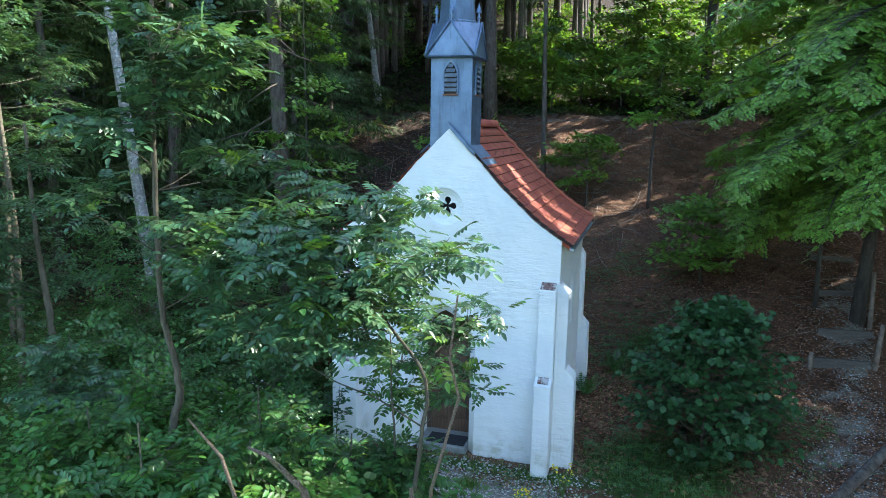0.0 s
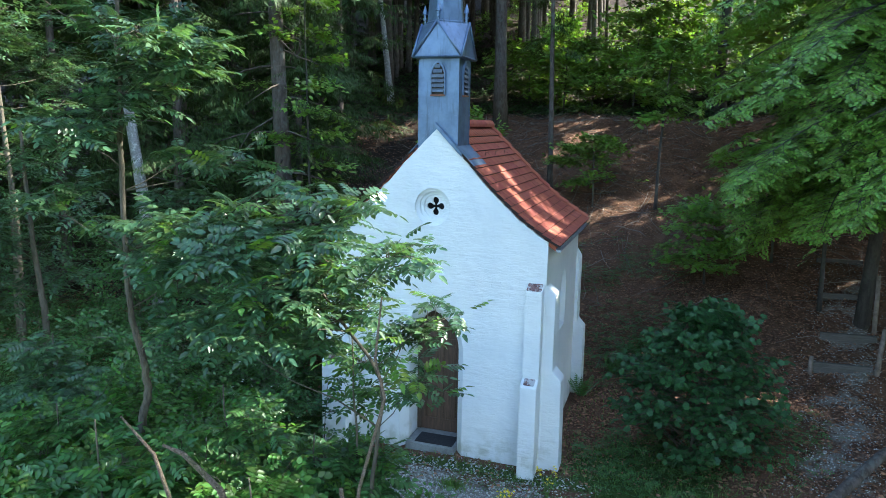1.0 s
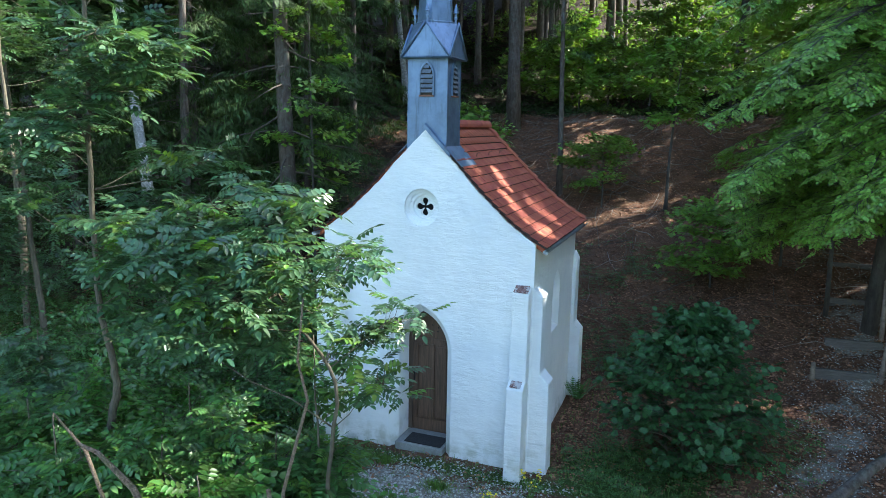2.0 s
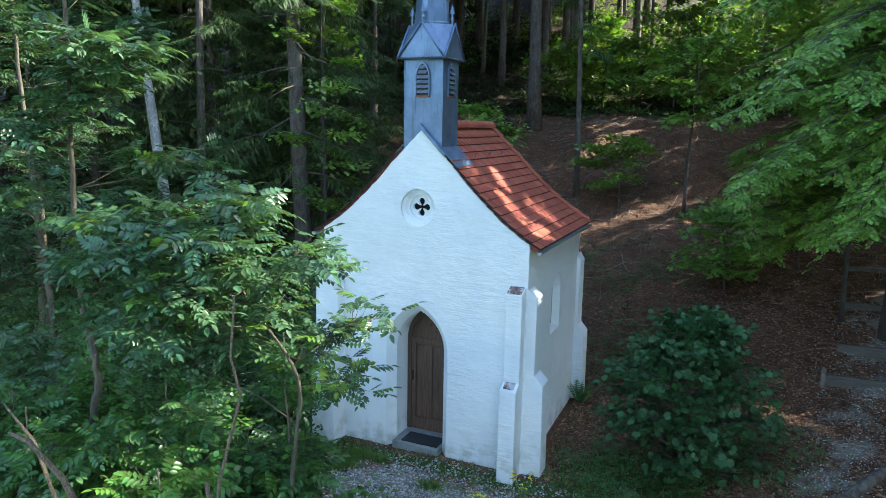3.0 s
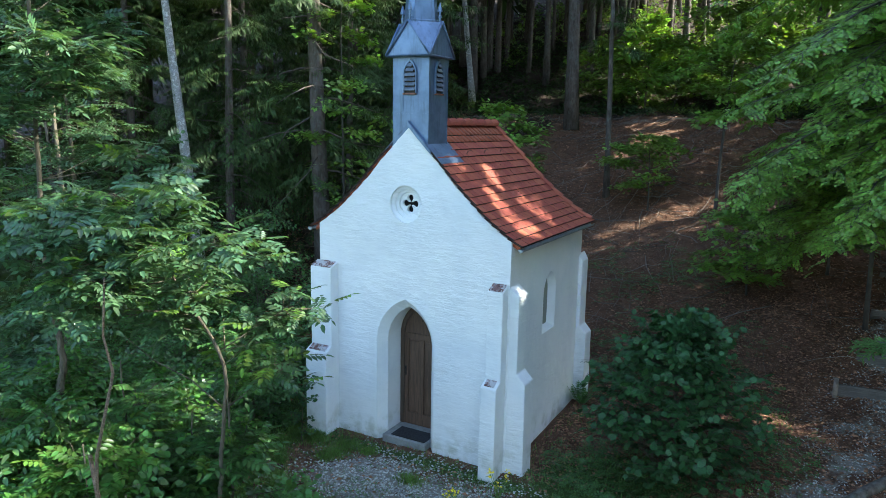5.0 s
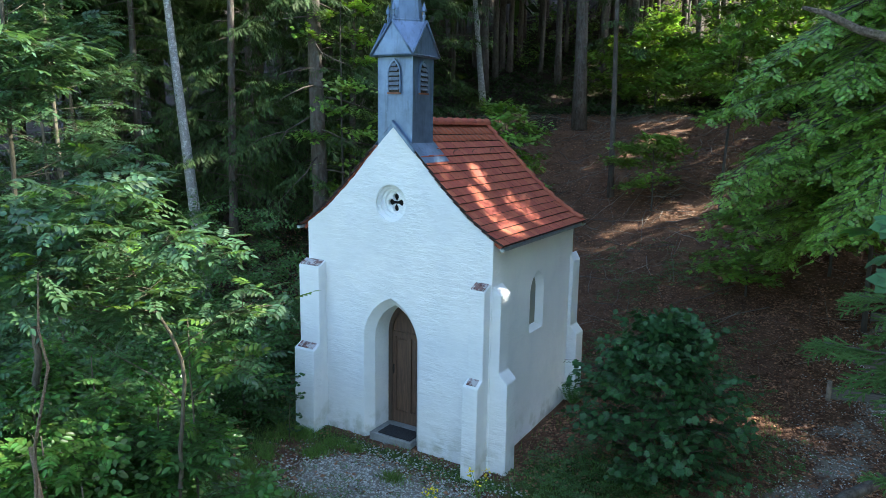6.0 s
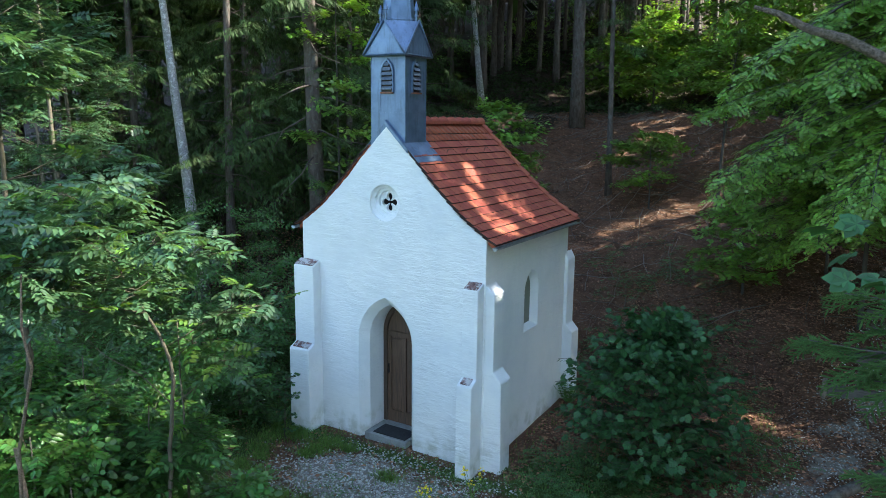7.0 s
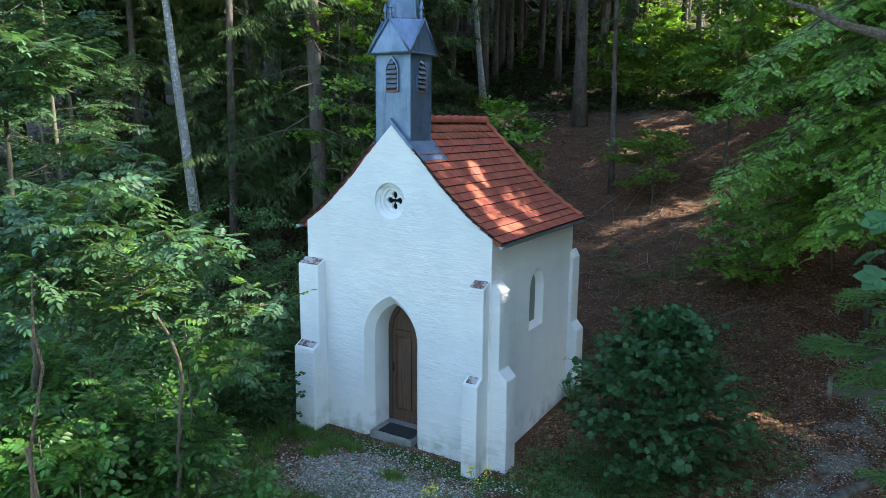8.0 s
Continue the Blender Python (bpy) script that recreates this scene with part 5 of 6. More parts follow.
for x, y, s in ((16.0, -7.5, 0.95), (18.5, 0.0, 1.1), (19.5, -5.0, 1.05), (24.0, -2.0, 1.2), (-15.0, -5.0, 1.0), (-19.5, -2.5, 1.0), (-21.0, -8.0, 1.0)):
    copy_thing(wood_side, Matrix.Translation((x, y, float(ground_z(x, y)) - 0.1)) @ pose(0, 0, 0, 0, 0, 77 * x))

for i, (x, y) in enumerate(((-17, 46), (-12, 47), (-8, 50))):
    m = Matrix.Translation((x, y, float(ground_z(x, y)) - 0.1)) @ pose(0, 0, 0, 0, 0, 131 * i)
    tagged(copy_thing(wood_side, m), "leafy beech closing the wood uphill", "tree", "beeches uphill")

# ash saplings before and beside the chapel
near_ash = dict(bark_m=M_ASH_BARK, template=T_ASH, leaf_size=0.92, group="ash saplings")
q = np.random.default_rng(70)
clumped_tree("ash_sapling", "tall thin ash sapling with a crooked pale stem", [(-1.34, -5.4, 0), (-1.34, -5.4, 1.8), (-1.36, -5.4, 2.4), (-1.2, -5.4, 2.95), (-1.22, -5.4, 3.25), (-1.36, -5.4, 3.8), (-1.36, -5.4, 5.0), (-1.3, -5.4, 6.4), (-1.25, -5.4, 8.4)], 0.055,
             clump_cloud(q, 15, (-1.3, -5.2, 5.0), (1.45, 1.1, 0.95), 0.22, 0.42) + clump_cloud(q, 14, (-1.2, -5.2, 6.9), (1.3, 1.2, 1.0), 0.25, 0.45), 71, leaf_m=M_ASH, young=(M_ASH_SUNLIT, 0.03), **near_ash)
clumped_tree("ash_sapling", "bushy ash sapling with feathery leaves before the chapel", [(1.15, -5.5, 0), (1.32, -5.5, 2.1), (1.48, -5.5, 3.5), (1.0, -5.55, 4.1), (0.6, -5.65, 4.9)], 0.026,
             clump_cloud(q, 34, (0.55, -5.65, 4.4), (1.1, 1.0, 0.8), 0.2, 0.38) + [(1.52, -6.1, 5.12, 0.24), (1.4, -6.3, 4.9, 0.28), (1.72, -5.8, 4.7, 0.28), (1.72, -4.85, 3.92, 0.34), (1.5, -5.0, 3.75, 0.32), (1.70, -4.9, 3.35, 0.28)], 72, leaf_m=M_ASH, young=(M_ASH_SUNLIT, 0.10), **near_ash)
for k, (x, y, h, leaf, share) in enumerate(((0.1, -6.2, 3.0, M_SHRUB, 0.12), (0.75, -6.5, 2.9, M_LIME, 0.12), (-0.35, -5.3, 3.1, M_SHRUB, 0.05), (-0.7, -6.6, 3.2, M_SHRUB, 0.10), (1.15, -6.4, 2.5, M_LIME, 0.15), (0.6, -5.2, 2.7, M_SHRUB, 0.05), (-1.9, -5.9, 2.9, M_SHRUB, 0.06), (-2.3, -4.4, 2.6, M_SHRUB, 0.05), (0.95, -5.05, 3.7, M_SHRUB, 0.10), (-3.6, -4.4, 3.0, M_ASH, 0.03))):
    clumped_tree("ash_sapling", "young ash sapling with broad fresh green leaflets", [(x, y, 0), (x + 0.06, y, h * 0.5), (x - 0.03, y + 0.05, h)], 0.022, clump_cloud(q, 8, (x, y, h * 0.80), (0.5, 0.5, h * 0.20), 0.22, 0.36), 75 + k, leaf_m=leaf, young=(M_ASH_SUNLIT, share), **dict(near_ash, leaf_size=1.0))
for k, (x, y, h, reach, leaf) in enumerate(((-8.8, -0.6, 9.0, 1.7, M_ASH), (-10.8, 1.0, 10.0, 1.9, M_ASH), (-12.5, -1.0, 11.0, 2.2, M_ASH), (-6.4, -2.2, 5.6, 1.2, M_ASH))):
    clumped_tree("ash_tree", "slender ash tree with layered feathery foliage", [(x, y, 0), (x + 0.2, y, h * 0.4), (x - 0.1, y + 0.1, h * 0.7), (x, y, h)], 0.075, clump_cloud(q, 19, (x, y, h * 0.68), (reach, reach, h * 0.27), 0.35, 0.6), 95 + k, leaf_m=leaf, per=5, **dict(near_ash, template=T_ASH_FAR, leaf_size=1.1))

clumped_tree("aspen_sapling", "thin dark round-leaved sapling beside the front buttress", [(-1.7, -0.85, 0), (-1.66, -0.85, 0.6), (-1.6, -0.84, 1.35)], 0.012, clump_cloud(q, 9, (-1.66, -0.87, 0.75), (0.20, 0.16, 0.6), 0.1, 0.2), 109, M_ASH_BARK, M_MAPLE, T_MAPLE, 0.085, category="sapling", per=26, leaves=3)

# shrubs left of the chapel
shrub = dict(bark_m=M_ASH_BARK, leaf_m=M_SHRUB, template=T_CLUMP, face=0.8, rise=0.7, droop=0.25, shape="umbrella", wobble=0.05, twigs=4, tips=5, start=0.08, group="shrubs beside the chapel", category="shrub", tilt=0.5)
for k, (x, y, h, reach) in enumerate(((-3.0, -0.7, 1.3, 1.0), (-3.7, 0.9, 1.7, 1.2), (-3.2, -2.3, 1.4, 1.1), (-4.6, -1.0, 1.9, 1.3), (-5.0, 1.6, 2.2, 1.3), (-6.2, 0.0, 2.3, 1.4), (-6.6, 2.6, 2.6, 1.4), (-4.3, -2.8, 1.8, 1.2), (-5.6, -2.6, 2.2, 1.3), (-3.4, 3.0, 1.6, 1.1), (-7.4, 1.2, 2.6, 1.4))):
    tree("shrub", "dense green shrub in the undergrowth", on_ground(x, y), 110 + k, leaf_size=0.75, height=h, radius=0.03, limbs=22, reach=reach, **shrub)

for k, (x, y, h, reach) in enumerate(((-1.5, -4.0, 2.3, 0.9), (-1.5, -5.9, 2.7, 0.8), (-0.9, -4.7, 2.2, 0.8), (-2.3, -6.2, 2.8, 0.9), (0.4, -6.3, 2.6, 0.7), (-2.6, -5.2, 2.6, 0.9), (0.95, -5.1, 2.0, 0.75), (0.2, -5.3, 2.2, 0.85))):
    tree("shrub", "light green shrub with broad soft leaves", on_ground(x, y), 230 + k, leaf_size=0.95, height=h, radius=0.025, limbs=20, reach=reach, **dict(shrub, leaf_m=M_LIME, group="light green shrubs"))


def maple_bush():
    """A rounded sycamore bush with broad lobed leaves in shingled layers."""
    m = on_ground(4.32, 0.95)
    trunk, rods, pos, head, r = grow(131, height=2.75, radius=0.035, start=0.03, limbs=140, reach=1.24, rise=0.5, droop=0.05, twigs=6, tips=6, shape="bush", wobble=0.03)
    t = thing("maple_bush", "dense dark green sycamore bush with broad lobed leaves", "bush", at=m)
    part("stem", tri_mesh("stem", *tube(*trunk, 8)), M_ASH_BARK, t)
    tagged(part("branchwork", tri_mesh("branchwork", *joined([tube(p, q, 4) for p, q in rods])), M_ASH_BARK, t), kind="stuff")
    up = np.stack([r.normal(0, 0.6, len(pos)), r.normal(0, 0.6, len(pos)), np.ones(len(pos))], 1)
    out = pos * np.array([1, 1, 0])
    up += 0.9 * out / (np.linalg.norm(out, axis=1)[:, None] + 0.1)
    head = head + out / (np.linalg.norm(out, axis=1)[:, None] + 0.1) * 0.4 + r.normal(0, 0.35, (len(pos), 3)) + np.array([0, 0, -0.12])
    part("crown", tri_mesh("crown", *scatter(T_MAPLE, pos, head, up, r.uniform(0.09, 0.18, len(pos)))), M_MAPLE, t)


maple_bush()

# trees close by the end of the way
def near_spruce():
    """A young spruce whose fresh boughs reach in from beside the way."""
    t = thing("spruce", "young spruce with fresh green needled boughs", "tree", at=None)
    foot = np.array([8.7, -4.0, float(ground_z(8.7, -4.0)) - 0.15])
    trunk = np.array([foot + np.array([0.02 * math.sin(k), 0.015 * k, 0.85 * k]) for k in range(11)])
    smooth(part("trunk", tri_mesh("trunk", *tube(trunk, np.linspace(0.11, 0.02, 11), 10)), M_SPRUCE_BARK, t))
    q = np.random.default_rng(141)
    ends = [(6.60, -3.6, 4.06), (6.80, -3.4, 4.42), (6.92, -3.85, 3.9), (7.15, -4.7, 3.55), (7.1, -3.5, 4.2), (7.3, -5.0, 3.35)]
    for k in range(14):
        a, l, z = q.uniform(0, 6.28), q.uniform(0.9, 1.5), q.uniform(2.2, 7.4)
        l *= 1.25 - z / 8
        if math.cos(a) > -0.3:
            ends.append((8.7 + l * math.cos(a), -4.0 + l * math.sin(a), z))
    rods, pos, head = [], [], []
    for e in ends:
        e = np.array(e)
        b = np.array([8.72, -3.95, e[2] + 0.1 + 0.1 * np.linalg.norm(e[:2] - trunk[0, :2])])
        L = np.linalg.norm(e - b)
        s = np.linspace(0, 1, 6)[:, None]
        P = b + (e - b) * s + np.array([0, 0, 0.16 * L]) * s * (1 - s) * np.array([0, 0, -1.0])
        rods.append((P, np.linspace(0.022, 0.004, 6)))
        d = unit(e - b)
        side = unit(np.cross(d, (0, 0, 1.0)))
        n = int(6 + (14 if e[0] < 7.2 else 5) * L)
        for i in range(n):
            w = 0.28 + 0.72 * (i + q.random()) / n
            p = np.array([np.interp(w * 5, range(6), P[:, c]) for c in range(3)])
            h = unit(d * q.uniform(0.55, 0.85) + side * (1 if i % 2 else -1) * q.uniform(0.5, 0.9) + np.array([0, 0, q.normal(-0.12, 0.12)]))
            l = (1 - w) * 0.30 * L * q.uniform(0.6, 1.1) + 0.04
            if l > 0.16:
                rods.append((np.array([p, p + h * l * 0.5, p + h * l]), np.array([0.006, 0.005, 0.003])))
            for v in np.arange(0, l, 0.17) if l > 0.16 else (0,):
                pos.append(p + h * v)
                head.append(h + q.normal(0, 0.15, 3))
        pos.append(P[-1] - d * 0.2)
        head.append(d)
    tagged(part("branchwork", tri_mesh("branchwork", *joined([tube(p, v, 5) for p, v in rods])), M_SPRUCE_BARK, t), kind="stuff")
    pos, head = np.array(pos), np.array(head)
    up = np.stack([q.normal(0, 0.25, len(pos)), q.normal(-0.25, 0.25, len(pos)), np.ones(len(pos))], 1)
    part("crown", tri_mesh("crown", *scatter(T_BRUSH, pos, head, up, q.uniform(0.7, 1.05, len(pos)))), M_NEEDLE_NEAR, t)


near_spruce()

t = thing("maple_tree", "old maple with a broken dead bough and large leaves", "tree", at=None)
gz = float(ground_z(9.4, -6.6))
smooth(part("trunk", tri_mesh("trunk", *tube([(9.4, -6.6, gz - 0.2), (9.35, -6.6, 2.0), (9.3, -6.7, 4.2), (9.4, -6.6, 7.5)], [0.22, 0.18, 0.15, 0.08], 12)), M_BEECH_BARK, t))
smooth(part("dead_bough", tri_mesh("dead_bough", *tube([(9.3, -6.7, 4.4), (8.3, -6.95, 5.25), (7.4, -7.2, 5.66), (7.0, -7.31, 5.82), (6.86, -7.33, 5.87), (6.76, -7.345, 5.925), (6.67, -7.355, 5.955), (6.59, -7.365, 6.0), (6.53, -7.37, 6.02)], [0.05, 0.03, 0.018, 0.0145, 0.0135, 0.014, 0.011, 0.009, 0.005], 9)), M_BOUGH, t, "broken dead bough with moss"))
part("bough", tri_mesh("bough", *tube([(9.3, -6.7, 4.0), (8.3, -6.8, 4.8), (7.5, -6.9, 5.2), (7.0, -6.95, 5.34)], [0.06, 0.03, 0.012, 0.004], 6)), M_BEECH_BARK, t)
r = np.random.default_rng(7)
n, n2 = 110, 700
s = r.random(n) ** 0.7
pos = np.stack([9.0 - 2.15 * s + r.normal(0, 0.04, n), -6.75 - 0.2 * s + r.normal(0, 0.22, n), 4.38 + 0.95 * s + r.normal(0, 0.05, n)], 1)
# Extra leaves overhead, out of view, added to shade the near ones.
high = np.stack([r.normal(9.2, 0.9, n2), r.normal(-6.2, 1.0, n2), r.normal(7.6, 0.5, n2)], 1)
pos = np.concatenate([pos, high])
n += n2
head = np.stack([-0.7 + r.normal(0, 0.5, n), r.normal(0, 0.7, n), r.normal(-0.15, 0.2, n)], 1)
up = np.stack([r.normal(0, 0.4, n), r.normal(-0.4, 0.4, n), np.ones(n)], 1)
part("crown", tri_mesh("crown", *scatter(T_MAPLE, pos, head, up, r.uniform(0.09, 0.14, n))), M_MAPLE, t)


# bare sticks among the saplings
def stick(points, r0, r1, label):
    P = np.array(points, float)
    P[0, 2] = float(ground_z(P[0, 0], P[0, 1])) - 0.1
    ob = smooth(part("dead_stem", tri_mesh("dead_stem", *tube(P, np.linspace(r0, r1, len(P)), 7)), M_DEAD))
    tagged(ob, label, "dead stem", "bare stems")


stick([(1.9, -7.4, 0), (1.75, -7.6, 2.6), (1.55, -7.9, 3.72), (1.36, -7.95, 3.92), (1.27, -8.0, 3.98)], 0.03, 0.008, "bare grey dead stem rising from the saplings")
stick([(1.2, -7.3, 0), (1.0, -7.4, 2.6), (0.75, -7.5, 3.6), (0.55, -7.55, 3.85)], 0.025, 0.006, "bare grey dead stem rising from the saplings")
stick([(2.05, -7.2, 0), (2.0, -7.22, 2.6), (2.05, -7.2, 3.45), (2.2, -7.14, 4.05), (2.14, -7.15, 4.3), (2.18, -7.14, 4.69)], 0.016, 0.006, "bare thin stem rising from the saplings")
stick([(2.0, -7.0, 0), (2.0, -7.1, 2.4), (1.9, -7.15, 3.4)], 0.03, 0.015, "bare grey dead stem rising from the saplings")

# steps, posts and logs along the path
def board(x0, x1, y, z0, z1, tilt):
    ob = part("step_board", box(-(x1 - x0) / 2, (x1 - x0) / 2, -0.035, 0.035, 0, z1 - z0, 0.008), M_BOARD)
    ob.matrix_world = Matrix.Translation(((x0 + x1) / 2, y, z0)) @ pose(0, 0, 0, 0, 0, tilt)
    tagged(ob, "grey weathered plank holding a gravel step", "step board", "path steps")


board(6.62, 7.75, 4.60, 0.72, 1.02, 3)
board(6.95, 8.05, 5.75, 1.10, 1.36, 4)
board(7.2, 8.3, 7.6, 1.62, 1.85, 2)
board(7.4, 8.5, 9.6, 2.12, 2.36, 3)


def post(x, y, h, r, lean, label):
    z = float(ground_z(x, y))
    ob = smooth(part("wooden_post", tri_mesh("wooden_post", *tube([(x, y, z - 0.2), (x + lean * 0.5, y, z + h * 0.5), (x + lean, y, z + h)], [r, r * 0.95, r * 0.85], 8)), M_TWIG))
    tagged(ob, label, "post", "path posts")


post(6.62, 4.52, 0.36, 0.05, 0, "short wooden peg at the step plank")
post(7.8, 4.5, 0.95, 0.05, 0.05, "leaning round wooden handrail post")
post(8.1, 6.2, 1.3, 0.05, -0.05, "leaning round wooden handrail post")
post(8.3, 8.2, 1.2, 0.05, 0.06, "leaning round wooden handrail post")
log = smooth(part("log", tri_mesh("log", *tube([(5.95, -0.35, 0.14), (6.4, 0.1, 0.42), (7.0, 0.7, 0.80), (7.8, 1.45, 1.15)], [0.075, 0.085, 0.08, 0.07], 14)), M_SPRUCE_BARK))
tagged(log, "dark fallen log leaning on the bank by the path", "log")


# ---- small ground cover ----
r = np.random.default_rng(17)


def strewn(n, x0, x1, y0, y1, chance):
    """Places on the ground where chance(x, y) allows."""
    x, y = r.uniform(x0, x1, n), r.uniform(y0, y1, n)
    k = (r.random(n) < chance(x, y)) & ~((np.abs(x) < 2.0) & (y > -0.02) & (y < 3.85))
    x, y = x[k], y[k]
    return x, y, ground_z(x, y)


def random_up(n, wild):
    return np.stack([r.normal(0, wild, n), r.normal(0, wild, n), np.ones(n)], 1)


def flat_heads(n):
    a = r.uniform(0, 2 * np.pi, n)
    return np.stack([np.cos(a), np.sin(a), np.zeros(n)], 1)


T_STONE = (np.array([(1, 0, 0), (0, 1, 0), (-1, 0, 0), (0, -1, 0), (0.1, 0.1, 0.7), (-0.1, 0, -0.5)]) * 0.5, np.array([(0, 1, 4), (1, 2, 4), (2, 3, 4), (3, 0, 4), (1, 0, 5), (2, 1, 5), (3, 2, 5), (0, 3, 5)]))


def stuff(name, label, category, mesh_data, material):
    ob = part(name, tri_mesh(name, *mesh_data), material)
    return tagged(ob, label, category, kind="stuff")


x, y, z = strewn(42000, -2.6, 3.6, -4.0, 0.0, lambda x, y: gravel_at(x, y) * 0.75)
n = len(x)
A = scatter(T_STONE, np.stack([x, y, z + 0.003], 1), flat_heads(n), random_up(n, 0.4), r.uniform(0.018, 0.055, n))
x, y, z = strewn(80000, 4.5, 9.5, -4, 12, lambda x, y: gravel_at(x, y) * 0.8)
n = len(x)
B = scatter(T_STONE, np.stack([x, y, z + 0.003], 1), flat_heads(n), random_up(n, 0.4), r.uniform(0.014, 0.04, n))
stuff("gravel", "loose pale grey gravel before the door and on the path", "gravel", joined([A, B]), M_PEBBLE)

T_DRY = blade((-0.5, 0, 0), (0.5, 0, 0.1), 0.6, 0.3, 2)
bare = lambda x, y: np.clip(1.05 - gravel_at(x, y) * 1.0 - green_at(x, y) * 0.8, 0.02, 1)
x, y, z = strewn(52000, -12, 11, -2, 22, bare)
n = len(x)
A = scatter(T_DRY, np.stack([x, y, z + 0.012], 1), flat_heads(n), random_up(n, 0.5), r.uniform(0.05, 0.10, n))
x, y, z = strewn(16000, 1.9, 7.5, 0, 9, bare)
n = len(x)
B = scatter(T_DRY, np.stack([x, y, z + 0.012], 1), flat_heads(n), random_up(n, 0.5), r.uniform(0.035, 0.08, n))
stuff("leaf_litter", "brown dry fallen leaves covering the slope", "leaf litter", joined([A, B]), M_LITTER)

bits = []
for i in range(1100):
    x, y = r.uniform(-9, 9), r.uniform(4.6, 21)
    if x > 1.6 and y < 9 and r.random() < 0.75:
        continue
    a, l = r.uniform(0, 6.28), r.uniform(0.3, 1.8) * (1 if r.random() < 0.8 else 1.6)
    s = np.linspace(-0.5, 0.5, 5)
    px, py = x + math.cos(a) * l * s + r.normal(0, 0.03, 5), y + math.sin(a) * l * s + r.normal(0, 0.05, 5) + 0.25 * l * r.normal(0, 1) * s * s
    k = 0.005 + 0.012 * r.random() ** 2
    bits.append(tube(np.stack([px, py, ground_z(px, py) + 0.03 + r.uniform(0, 0.06, 5)], 1), np.linspace(k, k * 0.4, 5), 4))
stuff("fallen_twigs", "grey fallen twigs and branches on the slope", "twigs", joined(bits), M_TWIG)

T_BLADE = (np.array([(0, -0.03, 0), (0, 0.03, 0), (0.12, -0.022, 0.5), (0.12, 0.022, 0.5), (0.4, 0, 0.9)]), np.array([(0, 1, 3), (0, 3, 2), (2, 3, 4)]))
grassy = lambda x, y: np.clip(green_at(x, y) * 0.9 - gravel_at(x, y) * 0.25 + 0.32 * (np.abs(y) < 4) * (x < 6), 0, 1) * (0.35 + 0.65 * (np.sin(2.1 * x + 1.7) * np.sin(2.6 * y) > -0.2))
x, y, z = strewn(42000, -3.4, 6.2, -4.5, 4.5, grassy)
n = len(x)
stuff("grass", "short green grass tufts round the chapel", "grass", scatter(T_BLADE, np.stack([x, y, z - 0.005], 1), flat_heads(n), random_up(n, 0.25), r.uniform(0.05, 0.14, n)), M_GRASS)

bits = []
for k in range(24):
    cx, cy, s = r.uniform(-2.3, 0.9), r.uniform(-3.3, -0.3), r.uniform(0.05, 0.15)
    m = int(500 * s / 0.1)
    x, y = r.normal(cx, s, m), np.minimum(r.normal(cy, s * 0.7, m), -0.03)
    bits.append(scatter(T_BLADE, np.stack([x, y, ground_z(x, y) - 0.005], 1), flat_heads(m), random_up(m, 0.35), r.uniform(0.06, 0.17, m)))
stuff("grass", "bright tufts of grass on the gravel", "grass", joined(bits), M_GRASS)

herb = lambda x, y: np.clip(np.maximum(step01((-x - 2.5) / 1.2) * step01((6 - y) / 4), step01((-3.1 - y) / 1.0) * step01((3.6 - x) / 1.4)), 0, 1)
x, y, z = strewn(12500, -13, 4, -9, 6, herb)
n = len(x)
h = r.uniform(0.02, 0.75, n) * r.uniform(0.3, 1, n)
A = scatter(T_SPRAY_FAR, np.stack([x, y, z + h], 1), flat_heads(n), random_up(n, 0.5), r.uniform(0.35, 0.75, n))
spots_ = lambda x, y: 0.55 * step01(1.25 - np.hypot((x - 3.7) / 1.5, (y - 0.5) / 1.6)) + 0.65 * step01(1.2 - np.hypot((x - 3.3) / 1.9, (y - 5.6) / 2.2)) + 0.5 * step01(1.1 - np.hypot((x - 5.8) / 0.9, (y - 1.6) / 1.6)) + 0.55 * step01(1.15 - np.hypot((x - 2.2) / 2.3, (y - 9.2) / 1.9)) * (np.sin(2.4 * x + 0.6) * np.sin(2.1 * y) > -0.1) + 0.4 * step01(1.1 - np.hypot((x - 5.2) / 0.7, (y - 4.2) / 2.0)) * (np.sin(3.1 * x) * np.sin(2.7 * y + 1) > 0)
x, y, z = strewn(34000, -0.6, 7.5, -2, 12.5, spots_)
n = len(x)
B = scatter(T_SPRAY_FAR, np.stack([x, y, z + r.uniform(0.02, 0.3, n)], 1), flat_heads(n), random_up(n, 0.5), r.uniform(0.22, 0.5, n))
stuff("undergrowth", "dense green herbs and brambles on the ground", "undergrowth", joined([A, B]), M_SHRUB)

T_STAR = joined([blade((0, 0, 0), (0.5 * math.cos(a), 0.5 * math.sin(a), 0.1), 0.4, 0.1, 2) for a in np.linspace(0, 6.28, 5, endpoint=False)])
n = 170
p = np.stack([r.normal(-3.3, 0.5, n), r.normal(-1.6, 0.7, n), np.zeros(n)], 1)
p[:, 2] = ground_z(p[:, 0], p[:, 1]) + r.uniform(0.5, 1.35, n)
stuff("blossom", "tiny white blossoms scattered over the shrubs", "blossom", scatter(T_STAR, p, flat_heads(n), random_up(n, 0.5), r.uniform(0.03, 0.05, n)), M_BLOSSOM)

# weeds by the walls, and plants that stand out
x, y, z = strewn(3000, -2.6, 3.4, -3.4, 0.3, lambda x, y: 0.25 + 0.5 * (np.sin(2.3 * x + 1) * np.sin(2.9 * y + 0.4) > 0.25))
n = len(x)
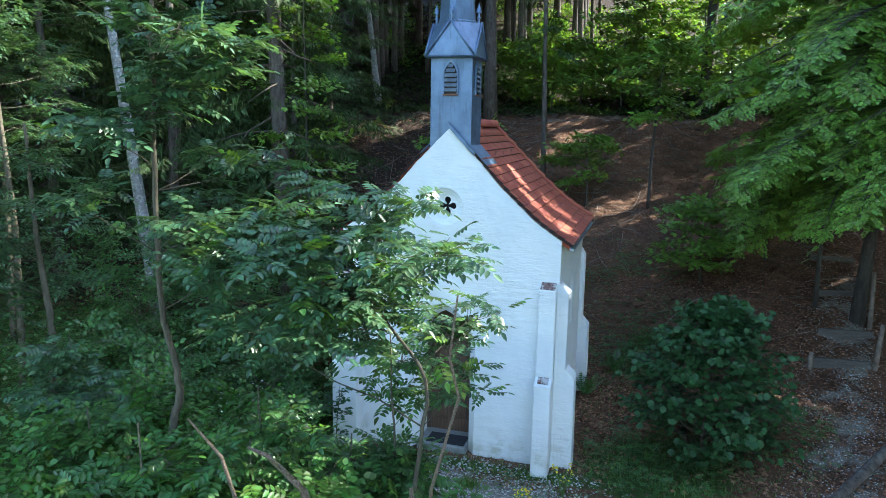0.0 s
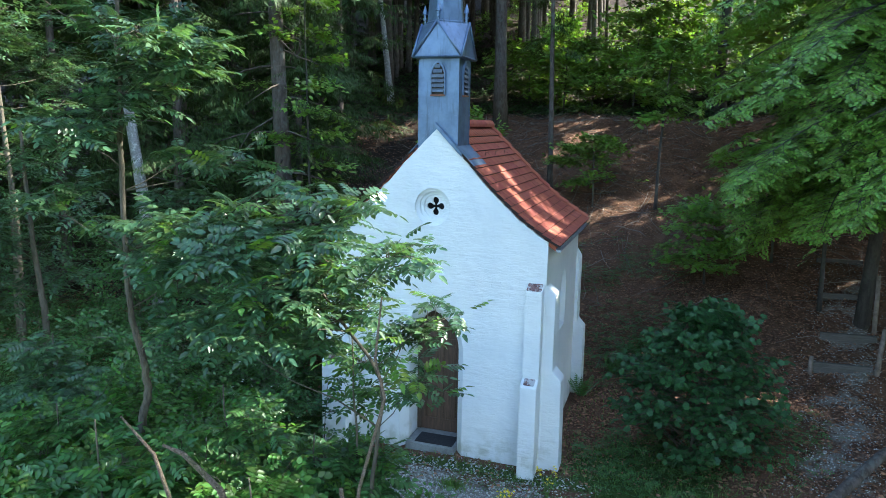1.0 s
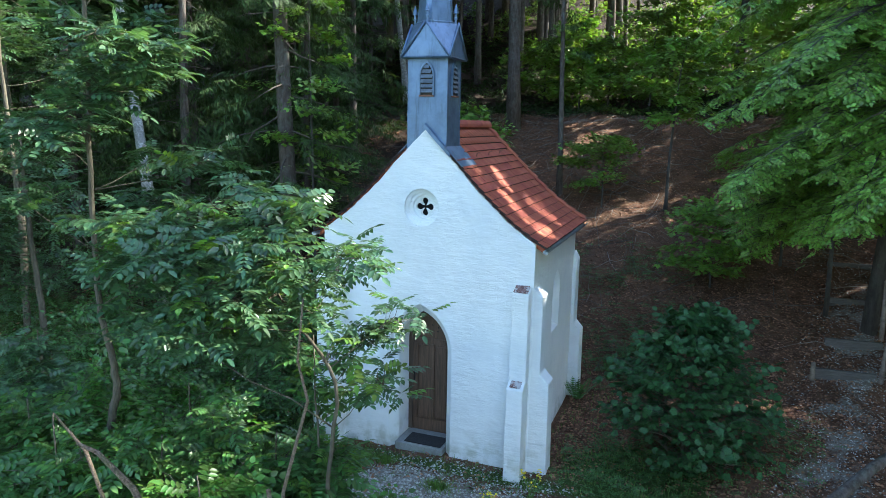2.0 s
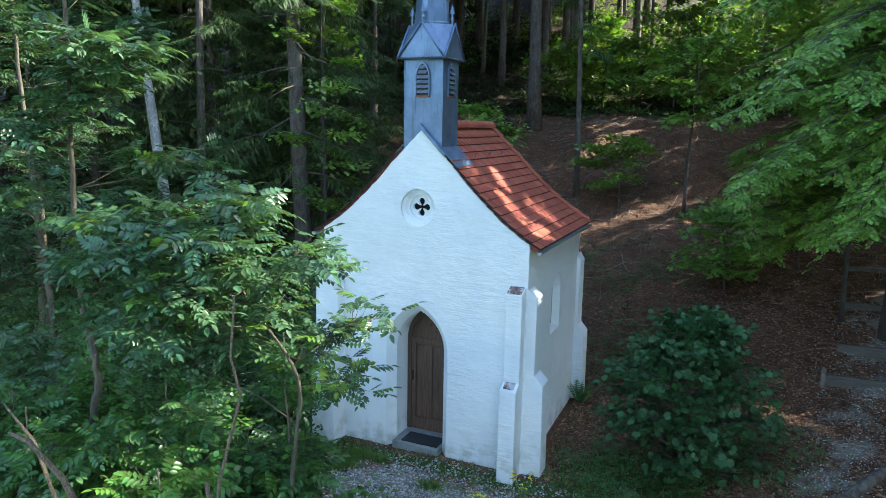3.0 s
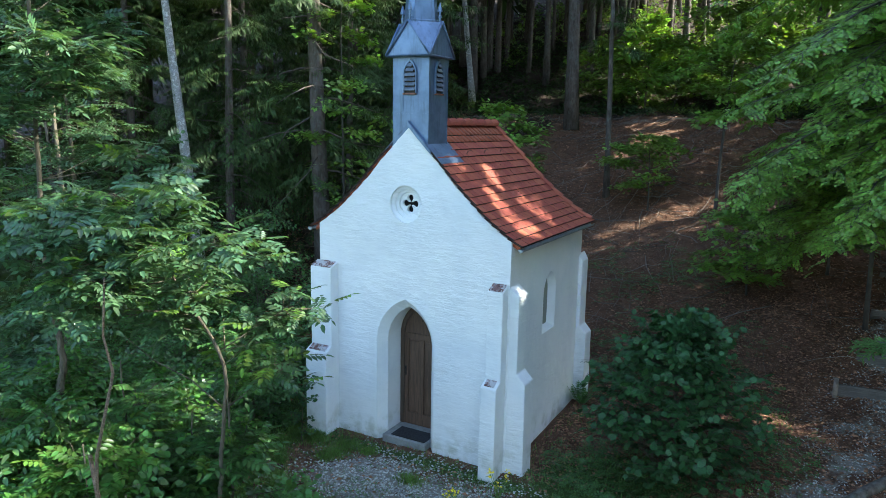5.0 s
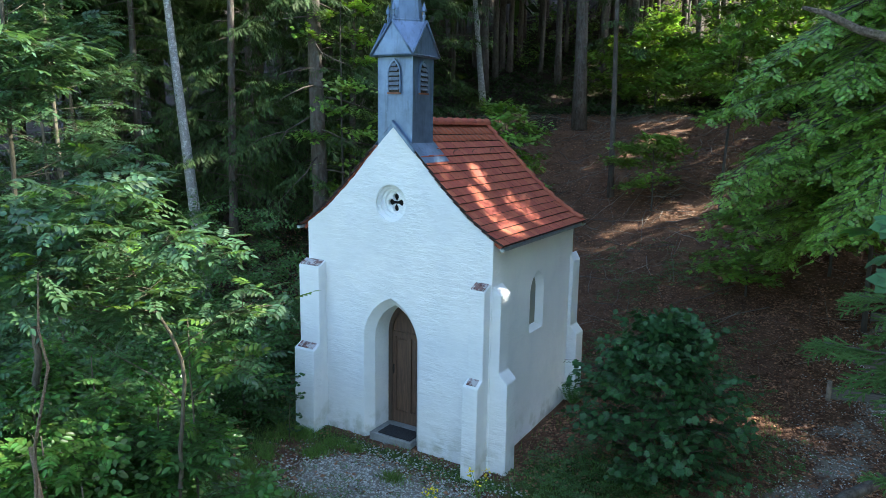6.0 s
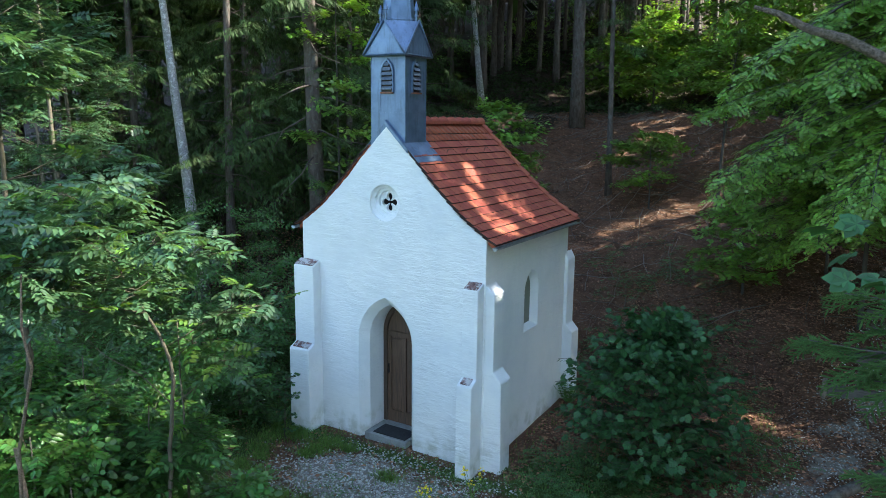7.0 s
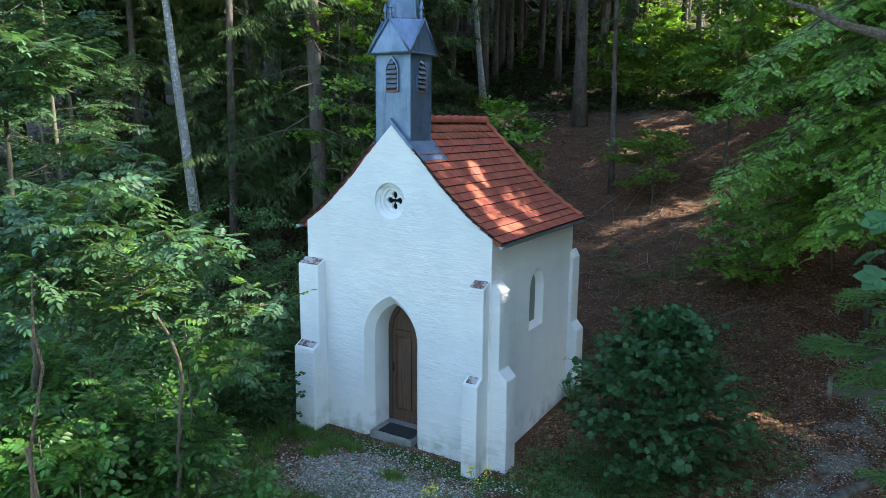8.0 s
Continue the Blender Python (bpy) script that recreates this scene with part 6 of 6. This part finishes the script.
stuff("weeds", "small green weeds growing through the gravel", "weeds", scatter(T_CLUMP, np.stack([x, y, z + 0.02], 1), flat_heads(n), random_up(n, 0.5), r.uniform(0.18, 0.42, n)), M_SHRUB)
# Dark clumps over the upper wood's floor imitate the shade there.
x, y, z = strewn(11000, -20, 9, 20.5, 36, lambda x, y: 0.75 + 0 * x)
n = len(x)
stuff("brambles", "dark leaf clumps added for the shade of the upper wood", "brambles", scatter(T_CLUMP_FAR, np.stack([x, y, z + r.uniform(0, 0.35, n)], 1), flat_heads(n), random_up(n, 0.6), r.uniform(0.45, 0.95, n)), M_NEEDLE)


def lit_growth(x, y):
    return 0.8 * (np.sin(0.9 * x + 0.4 * y) * np.sin(0.7 * y - 0.3 * x + 1.0) > 0.05) * step01((y - 29) / 4)


x, y, z = strewn(7000, -18, 13, 29, 47, lit_growth)
n = len(x)
stuff("undergrowth", "yellow-green bushes in the open wood uphill", "undergrowth", scatter(T_CLUMP_FAR, np.stack([x, y, z + r.uniform(0, 1.1, n)], 1), flat_heads(n), random_up(n, 0.6), r.uniform(0.6, 1.3, n)), M_BEECH)


def flowering_weed(x, y, seed, h):
    """A thin weed with narrow leaves and yellow flower heads."""
    q = np.random.default_rng(seed)
    t = thing("flowering_weed", "thin pale weed with yellow flowers in the gravel", "plant", "yellow flowers", at=on_ground(x, y, sink=0.02))
    tops, leaves = [], []
    for k in range(5):
        a, l = q.uniform(0, 6.28), h * q.uniform(0.6, 1)
        tip = np.array([0.3 * l * math.cos(a), 0.3 * l * math.sin(a), l])
        part("stalk", tri_mesh("stalk", *tube([(0, 0, 0), tip * np.array([0.35, 0.35, 0.5]), tip], [0.006, 0.005, 0.003], 5)), M_GRASS, t)
        tops += [tip + q.normal(0, 0.03, 3) for _ in range(7)]
        leaves += [tip * w for w in q.uniform(0.2, 0.9, 6)]
    tops, leaves = np.array(tops), np.array(leaves)
    up1, up2 = np.stack([q.normal(0, 0.5, len(tops)), q.normal(0, 0.5, len(tops)), np.ones(len(tops))], 1), np.stack([q.normal(0, 0.5, len(leaves)), q.normal(0, 0.5, len(leaves)), np.ones(len(leaves))], 1)
    an = q.uniform(0, 6.28, len(leaves))
    tagged(part("flower_heads", tri_mesh("flower_heads", *scatter(T_STAR, tops, up1[:, [1, 0, 2]] * np.array([1, 1, 0.1]), up1, q.uniform(0.03, 0.055, len(tops)))), M_FLOWER, t), kind="stuff")
    part("foliage", tri_mesh("foliage", *scatter(blade((0, 0, 0), (0.12, 0, -0.02), 0.022, 0.1, 4), leaves, np.stack([np.cos(an), np.sin(an), 0.3 + 0 * an], 1), up2, q.uniform(0.7, 1.2, len(leaves)))), M_GRASS, t)


for k, (x, y, h) in enumerate(((2.2, -0.85, 0.62), (1.62, -1.4, 0.4))):
    flowering_weed(x, y, 200 + k, h)


def fern(x, y, seed, h, label):
    """A rosette of feathered fronds."""
    q = np.random.default_rng(seed)
    t = thing("fern", label, "fern", "ferns", at=on_ground(x, y, sink=0.02))
    frond = joined([blade((0, 0, 0), (1.0, 0, 0.1), 0.02, 0, 2)] + [blade((0.12 + 0.07 * i, 0, 0.01 * i), (0.18 + 0.07 * i, s * 0.22 * math.sin(math.pi * (0.15 + 0.8 * i / 12)), 0.01 * i - 0.02), 0.07, 0.1, 2) for i in range(12) for s in (1, -1)])
    for k in range(7):
        a = k * 0.9 + q.normal(0, 0.2)
        part("frond", tri_mesh("frond", *scatter(frond, np.zeros((1, 3)), np.array([[math.cos(a), math.sin(a), q.uniform(0.7, 1.8)]]), np.array([[-math.cos(a) * 0.7, -math.sin(a) * 0.7, 0.6]]), [h * q.uniform(0.8, 1.1)])), M_SHRUB, t)


fern(2.15, 3.3, 220, 0.55, "green fern beside the back buttress")
fern(-2.25, -0.5, 221, 0.5, "green fern beside the front buttress")
fern(2.7, 4.6, 222, 0.6, "green fern behind the chapel")
fern(-2.6, 0.6, 223, 0.6, "green fern along the side wall")
